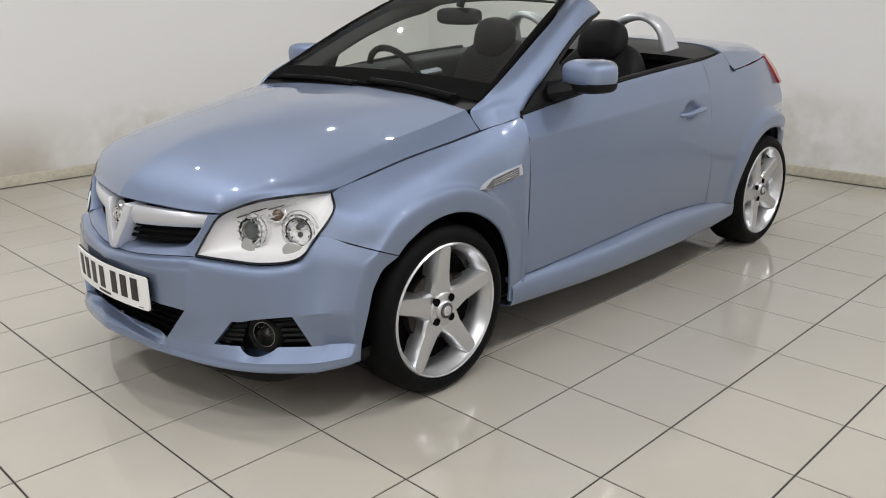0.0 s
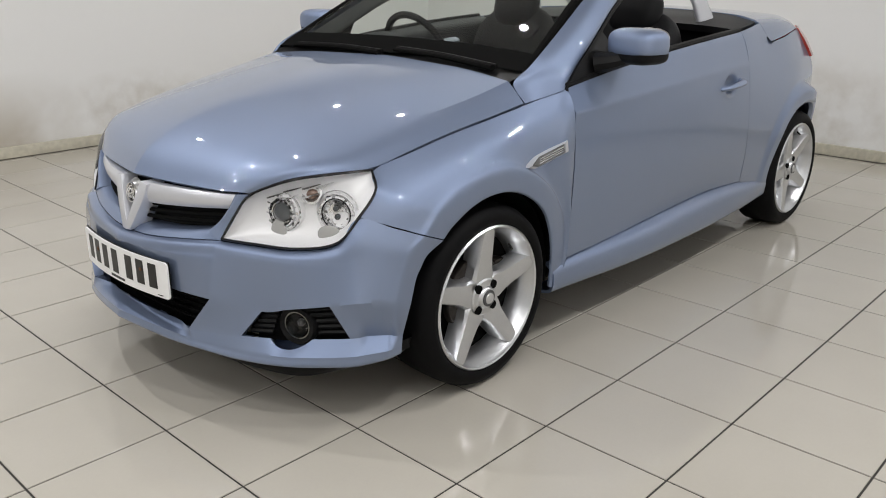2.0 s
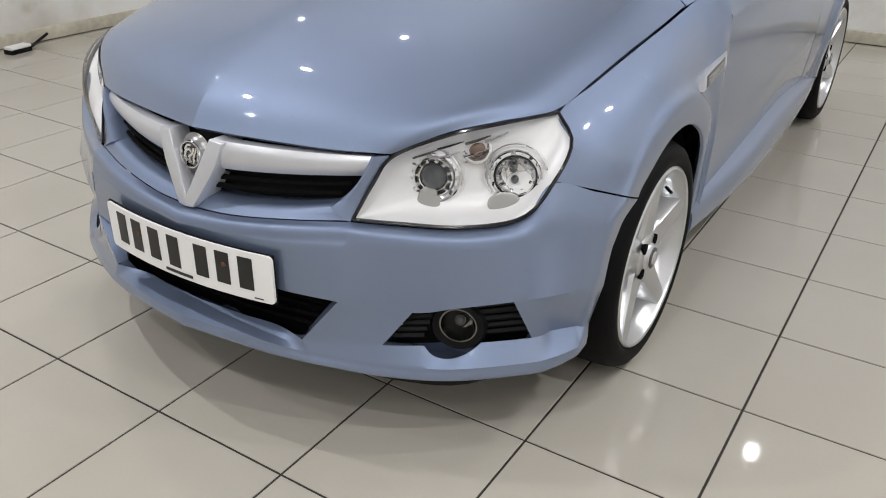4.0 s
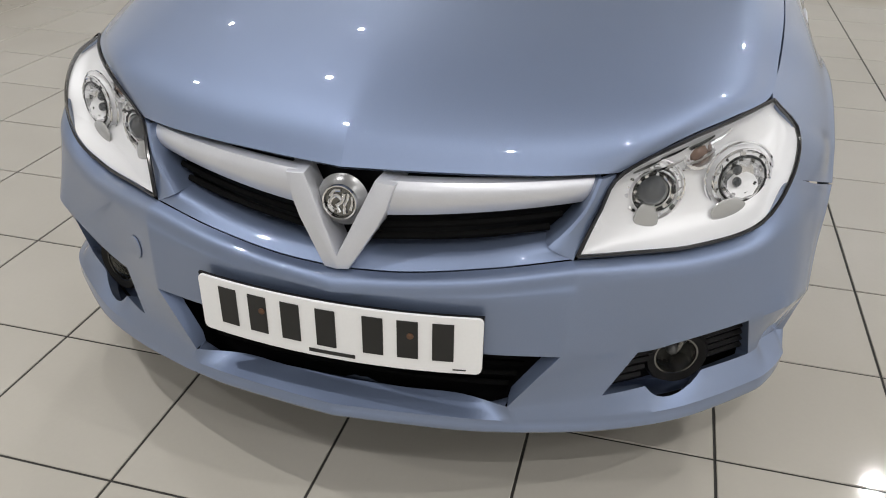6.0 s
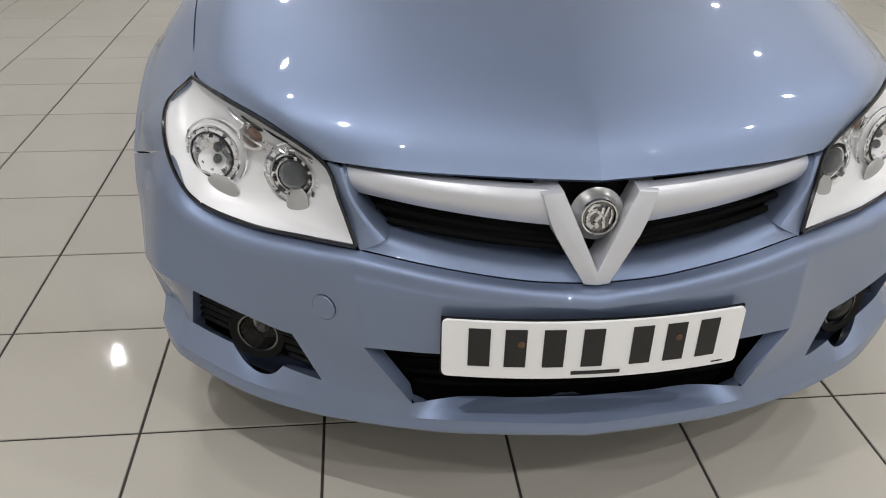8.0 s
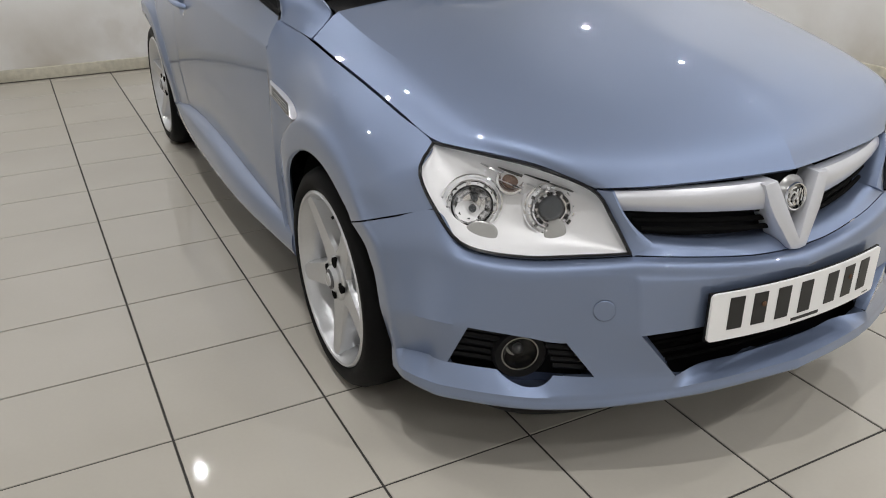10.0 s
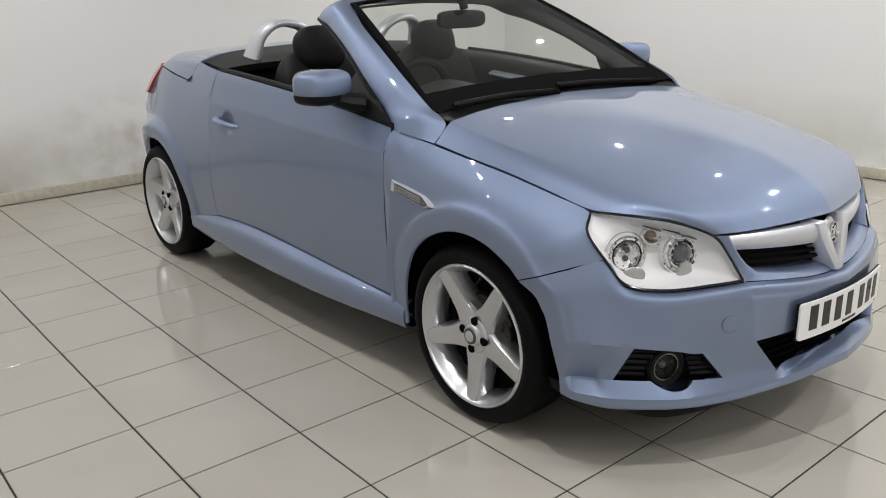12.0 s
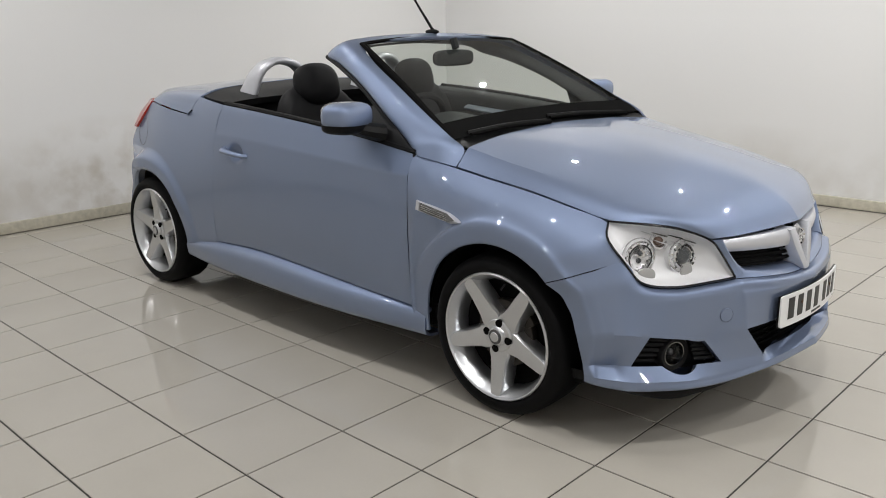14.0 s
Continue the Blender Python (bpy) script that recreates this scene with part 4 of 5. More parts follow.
    for k in range(9):
        a = math.tau * k / 9 + 0.3
        bm = bmesh.new()
        box(bm, 0, 0, 0, 0.006, 0.006, 0.004)
        bmesh.ops.transform(bm, matrix=m @ pose(0.034 * math.cos(a), 0.034 * math.sin(a), 0.008, 0, 35, math.degrees(a)), verts=bm.verts)
        part("facet", bm, DARKCHROME if k % 3 else CHROME, bowl)
    for r, d in ((0.064, 0.004), (0.054, 0.013)):
        bm = bmesh.new()
        tube(bm, [m @ Vector((r * math.cos(a), r * math.sin(a), d)) for a in np.linspace(0, math.tau, 37)], 0.0028, 6, 1.0, 0, cap=False)
        part("bright_rim", bm, CHROME, bezel)
    sparkle(m, 0.049, 0.014, 19, bezel)
    # indicator: small brown bulb in a clear cup
    m = axis((0.494, side * 0.566, 0.697), (0.80, side * 0.40, 0.35))
    bm = bmesh.new()
    spin(bm, [(0.034, -0.012), (0.031, 0.006), (0.026, 0.008), (0.021, 0.002), (0.018, -0.004)], m, 24)
    cup = part("indicator_cup", bm, REFLECTOR, h)
    bm = bmesh.new()
    spin(bm, [(0.0185, -0.002), (0.016, 0.006), (0.009, 0.011), (0.0, 0.012)], m, 20)
    part("indicator_bulb", bm, AMBER, cup)
    # flat grey discs paint the shade of the housing's scoops below the two lamps
    for y, z, wide, tall in ((0.502, 0.588, 0.024, 0.034), (0.636, 0.586, 0.036, 0.026)):
        spot = base[np.argmin((base[:, 1] - side * y) ** 2 + (base[:, 2] - z) ** 2)]
        turn = frame_of((0.86, side * 0.46, 0.10)).to_4x4()
        bm = bmesh.new()
        ellipsoid(bm, spot + np.array((0.002, side * 0.001, 0)), (wide, tall, 0.004), 2.0, 24, 12, turn)
        part("lamp_scoop_shade", bm, SCOOP_SHADE, h)
    # chrome chips added between the lamps to imitate the sparkle of the lens
    rng = random.Random(5)
    for k in range(26):
        bm = bmesh.new()
        q = Vector((0.505 - 0.0025 * k + rng.uniform(-0.01, 0.01), side * (0.515 + 0.0042 * k), 0.672 + rng.uniform(-0.030, 0.030)))
        r = rng.uniform(0.004, 0.0075)
        ellipsoid(bm, q, (r, r, r * 1.3), 2, 5, 3, pose(0, 0, 0, rng.uniform(0, 90), rng.uniform(0, 90), 0))
        part("sparkle_chip", bm, CHROME if k % 3 else DARKCHROME, h, sharp=10)
    # clear ribs and dark slots along the upper inner edge
    for k, (f, s, mat) in enumerate(((0.36, 0.16, DARKCHROME), (0.40, 0.24, CHROME), (0.46, 0.15, GLOSSBLACK), (0.50, 0.30, CHROME), (0.55, 0.18, DARKCHROME), (0.62, 0.22, REFLECTOR))):
        p = top[int(f * n)] * (1 - s) + low[int(f * n)] * s
        q = top[int(f * n) + 3] * (1 - s) + low[int(f * n) + 3] * s
        bm = bmesh.new()
        drop = np.array((0.030, 0.016, 0.0))
        tube(bm, [(p - drop) * (1, side, 1), ((p + q) / 2 - drop * 0.9) * (1, side, 1), (q - drop) * (1, side, 1)], (0.006, 0.003), 6, 0.5, 8)
        part("clear_rib", bm, mat, h)
    bm = bmesh.new()
    tube(bm, [(0.512, side * 0.545, 0.668), (0.492, side * 0.578, 0.672), (0.470, side * 0.610, 0.671)], 0.005, 6, 0.5, 8)
    part("clear_rib", bm, CHROME, h)
    return h


def windscreen():
    inner = [(-0.256, 0.732, 0.886), (-0.260, 0.692, 0.918), (-0.272, 0.668, 0.944), (-0.328, 0.680, 0.985), (-0.487, 0.655, 1.064), (-0.690, 0.616, 1.166), (-0.880, 0.570, 1.255), (-1.000, 0.510, 1.314), (-1.012, 0.40, 1.333), (-1.018, 0.2, 1.343), (-1.020, 0.0, 1.346)]
    ridge = [(-0.345, 0.746, 0.899), (-0.358, 0.732, 0.932), (-0.372, 0.722, 0.958), (-0.425, 0.712, 0.988), (-0.55, 0.690, 1.060), (-0.76, 0.645, 1.172), (-0.96, 0.598, 1.270), (-1.085, 0.548, 1.330), (-1.085, 0.42, 1.349), (-1.085, 0.2, 1.360), (-1.085, 0.0, 1.364)]
    outer = [(-0.437, 0.759, 0.914), (-0.446, 0.755, 0.922), (-0.475, 0.746, 0.942), (-0.525, 0.732, 0.973), (-0.66, 0.705, 1.050), (-0.86, 0.655, 1.160), (-1.06, 0.602, 1.240), (-1.190, 0.562, 1.276), (-1.215, 0.45, 1.318), (-1.215, 0.2, 1.334), (-1.215, 0.0, 1.338)]
    under = [(x - 0.005, max(y - 0.035, 0), z - 0.012) for x, y, z in outer]
    g = loft([inner, ridge, outer, under], 80, 21, False, chordal)
    bm = bmesh.new()
    sheet(bm, g)
    sheet(bm, mirrored(g, -1), back=True)
    flange(bm, 0.01, (0.3, 0, 1))
    w = part("windscreen_frame", bm, PAINT, car, sharp=50)
    # glass
    cols = []
    for f in np.linspace(-1, 1, 17):
        s = catmull([(abs(v), 0, 0) for v in (0.0, 0.5, 1.0)], np.array([abs(f) * 2]))[0][0]
        y0, y1 = f * 0.672, f * 0.520
        bow = 1 - f * f
        cols.append([(-0.322 - 0.04 * bow + (-0.675) * k - 0.01 * bow - 0.012 * math.sin(math.pi * k), y0 + (y1 - y0) * k, 0.972 + 0.012 * bow + 0.352 * k + 0.02 * math.sin(math.pi * k) + 0.012 * bow * k) for k in np.linspace(0, 1, 13)])
    bm = bmesh.new()
    sheet(bm, np.array(cols))
    facing(bm, (0.5, 0, 1))
    part("windscreen_glass", bm, SCREEN, w, "green-tinted windscreen glass").visible_shadow = False
    # black border printed on the glass edge, and a header lining inside
    bm = bmesh.new()
    edge = [cols[-1][k] for k in range(13)] + [cols[c][-1] for c in range(15, -1, -1)] + [cols[0][k] for k in range(11, -1, -1)]
    tube(bm, [(x - 0.004, y * 0.995, z - 0.002) for x, y, z in edge], 0.016, 6, 0.5)
    part("glass_border", bm, BLACK_AND_SHADE, w)
    bm = bmesh.new()
    band = [[np.array([np.interp(k, range(13), [p[n] for p in col]) for n in range(3)]) + (0.002, 0, 0.003) for k in np.linspace(0, 1.5, 4)] for col in cols]
    sheet(bm, np.array(band))
    part("lower_glass_band", bm, BLACK_AND_SHADE, w)
    for side in (1, -1):
        bm = bmesh.new()
        lining = [[(x - 0.02, side * max(y - 0.03, 0), z - 0.02) for x, y, z in inner], [(x - 0.05, side * max(y - 0.085, 0), z - 0.035) for x, y, z in ridge], [(x - 0.0, side * max(y - 0.06, 0), z - 0.025) for x, y, z in outer]]
        sheet(bm, loft(lining, 50, 9, even=False))
        part("pillar_lining", bm, PALETRIM, w)
        # black strip between the pillar and the glass
        bm = bmesh.new()
        pane = [cols[-1 if side > 0 else 0][k] for k in range(13)]
        rim = [(x + 0.003, side * y, z - 0.004) for x, y, z in inner[3:8]]
        sheet(bm, loft([rim, [(x - 0.006, y * 0.97, z - 0.008) for x, y, z in pane]], 24, 4))
        part("glass_edge_strip", bm, BLACK_AND_SHADE, w)
        # rubber seal on the outer edge
        bm = bmesh.new()
        tube(bm, [(x - 0.006, side * (y - 0.004), z - 0.010) for x, y, z in outer[:8]], 0.011, 6, 1.0, 50)
        part("pillar_seal", bm, BLACK, w)
        # black sail panel in front of the door mirror
        bm = bmesh.new()
        tri = [(-0.450, 0.757, 0.925), (-0.755, 0.668, 1.105), (-0.770, 0.700, 0.975), (-0.78, 0.774, 0.968)]
        a = [bm.verts.new((x, side * (y + 0.004), z)) for x, y, z in (tri[0], tri[1], tri[3])]
        b = [bm.verts.new((x, side * (y - 0.02), z)) for x, y, z in (tri[0], tri[1], tri[3])]
        bm.faces.new(a)
        bm.faces.new(b[::-1])
        for k in range(3):
            bm.faces.new((a[k], a[(k + 1) % 3], b[(k + 1) % 3], b[k]))
        bmesh.ops.recalc_face_normals(bm, faces=bm.faces)
        part("sail_panel", bm, BLACK, w)
    # interior mirror
    bm = bmesh.new()
    ellipsoid(bm, (-0.93, -0.012, 1.247), (0.026, 0.132, 0.038), 3.6)
    mir = part("interior_mirror", bm, GREYTRIM, w, "dark grey interior mirror on the windscreen")
    bm = bmesh.new()
    tube(bm, [(-0.925, 0, 1.29), (-0.94, 0, 1.335)], 0.018, 8)
    part("mirror_stalk", bm, GREYTRIM, mir)
    # cowl and wipers
    bm = bmesh.new()
    rows = [[(-0.262, 0.655, 0.946), (-0.29, 0.43, 0.958), (-0.325, 0, 0.968), (-0.29, -0.43, 0.958), (-0.262, -0.655, 0.946)],
            [(-0.30, 0.66, 0.958), (-0.335, 0.43, 0.962), (-0.38, 0, 0.972), (-0.335, -0.43, 0.962), (-0.30, -0.66, 0.958)],
            [(-0.36, 0.655, 0.985), (-0.40, 0.43, 0.99), (-0.44, 0, 0.998), (-0.40, -0.43, 0.99), (-0.36, -0.655, 0.985)]]
    sheet(bm, loft(rows, 30, 9, even=False))
    part("cowl", bm, BLACK, w)
    for pts in ([(-0.332, -0.05, 0.986), (-0.345, -0.30, 0.990), (-0.325, -0.57, 0.984)], [(-0.315, 0.54, 0.978), (-0.352, 0.25, 0.994), (-0.368, 0.0, 1.000)]):
        bm = bmesh.new()
        tube(bm, pts, (0.014, 0.008), 8, 0.8, 20)
        wiper = part("wiper", bm, BLACK_AND_SHADE, w)
        bm = bmesh.new()
        tube(bm, [(x - 0.018, y, z + 0.004) for x, y, z in pts], 0.006, 6, 1.6, 16)
        part("wiper_blade", bm, BLACK, wiper)
    # aerial
    bm = bmesh.new()
    ellipsoid(bm, (-1.08, 0, 1.368), (0.045, 0.013, 0.012), 2)
    base = part("aerial_base", bm, BLACK, w)
    bm = bmesh.new()
    tube(bm, [(-1.075, 0, 1.375), (-1.18, 0, 1.50), (-1.36, 0, 1.72)], (0.007, 0.003), 8, 1.0, 12)
    part("aerial_rod", bm, BLACK, base)
    return w


def wing_mirror(side):
    turn = pose(0, 0, 0, 0, 0, side * -12)
    c = (-0.712, side * 0.864)
    bm = bmesh.new()
    ellipsoid(bm, (*c, 1.054), (0.078, 0.104, 0.056), 3.2, 44, 24, turn)
    for v in bm.verts:
        if v.co.z < 1.024:
            v.co.z = 1.024 - (1.024 - v.co.z) * 0.2
    m = part("wing_mirror", bm, PAINT, car, "body-coloured door mirror with a black base")
    bm = bmesh.new()
    ellipsoid(bm, (c[0] - 0.003, c[1], 1.026), (0.077, 0.101, 0.040), 3.4, 36, 16, turn)
    for v in bm.verts:
        if v.co.z > 1.026:
            v.co.z = 1.026
    part("mirror_base", bm, BLACK, m)
    bm = bmesh.new()
    tube(bm, [(-0.70, side * 0.84, 1.012), (-0.66, side * 0.79, 0.995), (-0.64, side * 0.745, 0.985)], (0.040, 0.055), 10, 0.7, 8)
    part("mirror_arm", bm, BLACK, m)
    bm = bmesh.new()
    ellipsoid(bm, (c[0] - 0.058, c[1] + side * 0.008, 1.062), (0.008, 0.093, 0.046), 3.0, 20, 10, turn)
    part("mirror_glass", bm, CHROME, m)
    return m


def rear_deck():
    side_line = [(-2.025, 0.730, 1.065), (-2.20, 0.714, 1.062), (-2.42, 0.684, 1.058), (-2.60, 0.64, 1.052), (-2.690, 0.60, 1.045)]
    skirt = [(-2.108, 0.762, 0.977), (-2.25, 0.748, 0.986), (-2.42, 0.725, 1.000), (-2.60, 0.690, 1.014), (-2.715, 0.64, 1.005)]
    mid = [(-2.16, 0.45, 1.098), (-2.32, 0.45, 1.098), (-2.50, 0.44, 1.092), (-2.66, 0.43, 1.082), (-2.78, 0.42, 1.07)]
    cen = [(-2.25, 0.0, 1.110), (-2.40, 0.0, 1.110), (-2.57, 0.0, 1.105), (-2.72, 0.0, 1.096), (-2.84, 0.0, 1.085)]
    turn_up = [tuple((np.array(a) + b) / 2 + (0, 0.003, 0.0)) for a, b in zip(skirt, np.array(side_line))]
    inward = [tuple(np.array(a) * 0.7 + np.array(b) * 0.3 + (0, 0, 0.012)) for a, b in zip(side_line, mid)]
    g = loft([skirt, turn_up, side_line, inward, mid, cen], 24, 41, False, chordal)
    bm = bmesh.new()
    sheet(bm, g)
    sheet(bm, mirrored(g, -1), back=True)
    flange(bm, 0.02, (0, 0, 1))
    d = part("boot_lid", bm, PAINT, car, sharp=50)
    # tail panel and rear bumper
    bm = bmesh.new()
    rows = [[(-2.66, 0.675, 1.0), (-2.80, 0.42, 1.045), (-2.85, 0, 1.06)], [(-2.815, 0.718, 0.80), (-2.92, 0.42, 0.82), (-2.96, 0, 0.83)], [(-2.90, 0.699, 0.60), (-3.02, 0.42, 0.60), (-3.06, 0, 0.60)], [(-2.918, 0.699, 0.42), (-3.03, 0.42, 0.40), (-3.07, 0, 0.40)], [(-2.896, 0.716, 0.25), (-2.98, 0.42, 0.24), (-3.0, 0, 0.24)]]
    g = loft(rows, 20, 21, even=False)
    sheet(bm, g)
    sheet(bm, mirrored(g, -1), back=True)
    flange(bm, 0.02, (-1, 0, 0))
    part("rear_bumper", bm, PAINT, car, sharp=50)
    for side in (1, -1):
        bm = bmesh.new()
        a = [(-2.628, 0.688, 1.014), (-2.672, 0.722, 0.945), (-2.738, 0.742, 0.868)]
        b = [(-2.705, 0.652, 1.02), (-2.76, 0.69, 0.95), (-2.80, 0.722, 0.866)]
        c = [(-2.72, 0.55, 1.01), (-2.80, 0.58, 0.93), (-2.86, 0.60, 0.85)]
        sheet(bm, mirrored(loft([a, b, c], 14, 9, even=False), side))
        flange(bm, 0.07, (-1, side, 0))
        part("tail_light", bm, RED, car, "red tail light wrapped round the rear corner")
    return d


def cabin():
    # tonneau and tub
    bm = bmesh.new()
    rows = [[(-1.765, 0.735, 1.046), (-1.90, 0.728, 1.056), (-2.01, 0.715, 1.066), (-2.04, 0.70, 1.071)],
            [(-1.77, 0.60, 1.056), (-1.93, 0.58, 1.074), (-2.06, 0.57, 1.084), (-2.115, 0.56, 1.088)],
            [(-1.80, 0.40, 1.060), (-1.96, 0.38, 1.084), (-2.12, 0.37, 1.094), (-2.19, 0.36, 1.099)],
            [(-1.80, 0.0, 1.062), (-1.98, 0.0, 1.090), (-2.18, 0.0, 1.102), (-2.26, 0.0, 1.106)]]
    g = loft(rows, 20, 19, even=False)
    sheet(bm, g)
    sheet(bm, mirrored(g, -1), back=True)
    flange(bm, 0.03, (0, 0, 1))
    part("tonneau_cover", bm, BLACK, car, "black cover behind the seats")
    bm = bmesh.new()
    box(bm, -1.25, 0, 0.30, 1.9, 1.50, 0.06)
    box(bm, -1.86, 0, 0.70, 0.06, 1.46, 0.70)
    box(bm, -0.42, 0, 0.62, 0.08, 1.40, 0.60)
    box(bm, -1.2, 0, 0.45, 1.4, 0.24, 0.30, 0.03)
    part("cabin_tub", bm, BLACK, car)
    # black filler boxes behind the panels, standing in for shade in the gaps
    bm = bmesh.new()
    box(bm, 0.0, 0, 0.52, 0.80, 1.06, 0.50)
    box(bm, -2.3, 0, 0.60, 0.9, 1.04, 0.70)
    box(bm, -1.2, 0, 0.26, 2.0, 1.36, 0.12)
    box(bm, 0.45, 0, 0.42, 0.30, 0.80, 0.32)
    part("gap_shade_filler", bm, BLACK, car)
    # dashboard
    bm = bmesh.new()
    rows = [[(-0.40, y, 0.985 - 0.02 * abs(y)) for y in np.linspace(-0.66, 0.66, 13)],
            [(-0.55, y, 1.0 - 0.02 * abs(y) + 0.035 * math.exp(-((y + 0.36) / 0.14) ** 2)) for y in np.linspace(-0.66, 0.66, 13)],
            [(-0.70, y, 0.985 - 0.02 * abs(y) + 0.05 * math.exp(-((y + 0.36) / 0.14) ** 2)) for y in np.linspace(-0.66, 0.66, 13)],
            [(-0.76, y, 0.93) for y in np.linspace(-0.66, 0.66, 13)],
            [(-0.70, y, 0.70) for y in np.linspace(-0.66, 0.66, 13)]]
    sheet(bm, loft(rows, 60, 25, even=False))
    part("dashboard", bm, GREYTRIM, car)
    # steering wheel
    m = axis((-0.86, -0.36, 0.935), (-0.90, 0, 0.42))
    bm = bmesh.new()
    ring = [m @ Vector((0.182 * math.cos(a), 0.182 * math.sin(a), 0)) for a in np.linspace(0, math.tau, 33)]
    tube(bm, ring, 0.016, 8, 1.0, 0, cap=False)
    sw = part("steering_wheel", bm, FABRIC, car, "black leather steering wheel")
    bm = bmesh.new()
    ellipsoid(bm, m @ Vector((0, 0, -0.01)), (0.03, 0.075, 0.06), 2.4)
    part("airbag_pad", bm, GREYTRIM, sw)
    for a in (0.1, math.pi - 0.1, -math.pi / 2):
        bm = bmesh.new()
        tube(bm, [m @ Vector((0.06 * math.cos(a), 0.06 * math.sin(a), -0.01)), m @ Vector((0.17 * math.cos(a), 0.17 * math.sin(a), 0))], 0.016, 6, 0.5)
        part("spoke", bm, SILVER, sw)


def seat(y):
    lean = pose(0, 0, 0, 0, -14, 0)
    bm = bmesh.new()
    ellipsoid(bm, (-1.545, y, 0.83), (0.085, 0.235, 0.30), 3.0, 28, 18, lean)
    for v in bm.verts:
        v.co.x += 0.05 * (abs(v.co.y - y) / 0.235) ** 3 * (1 if v.co.x > -1.55 else 0)
    s = part("seat", bm, FABRIC, car, "black leather seat with headrest")
    bm = bmesh.new()
    ellipsoid(bm, (-1.562, y, 1.118), (0.062, 0.130, 0.108), 2.6, 28, 18, lean)
    part("headrest", bm, FABRIC, s)
    bm = bmesh.new()
    ellipsoid(bm, (-1.20, y, 0.52), (0.28, 0.25, 0.10), 3.2, 24, 14)
    part("cushion", bm, FABRIC, s)
    return s


def roll_hoop(side):
    pts = [(-1.93, side * 0.520, 1.04), (-1.905, side * 0.505, 1.10), (-1.875, side * 0.480, 1.175), (-1.85, side * 0.425, 1.224), (-1.845, side * 0.345, 1.232), (-1.845, side * 0.255, 1.20), (-1.865, side * 0.195, 1.12), (-1.88, side * 0.175, 1.04)]
    line = along(pts, 40)
    bm = bmesh.new()
    rows = []
    for i, p in enumerate(line):
        d = line[min(i + 1, 39)] - line[max(i - 1, 0)]
        d = d / np.linalg.norm(d)
        w = np.array((1.0, 0, 0)) - d * d[0]
        w /= np.linalg.norm(w)
        n = np.cross(d, w)
        f = i / 39
        a, b = 0.074 - 0.034 * min(f * 2.2, 1) + 0.004 * f, 0.020
        rows.append([p + w * a * math.copysign(abs(math.cos(t)) ** 0.7, math.cos(t)) + n * b * math.copysign(abs(math.sin(t)) ** 0.7, math.sin(t)) for t in np.linspace(0, math.tau, 15)])
    sheet(bm, np.array(rows))
    bmesh.ops.remove_doubles(bm, verts=bm.verts, dist=0.0003)
    bmesh.ops.recalc_face_normals(bm, faces=bm.faces)
    return part("roll_hoop", bm, SILVER, car, "silver roll hoop behind the seat", sharp=60)


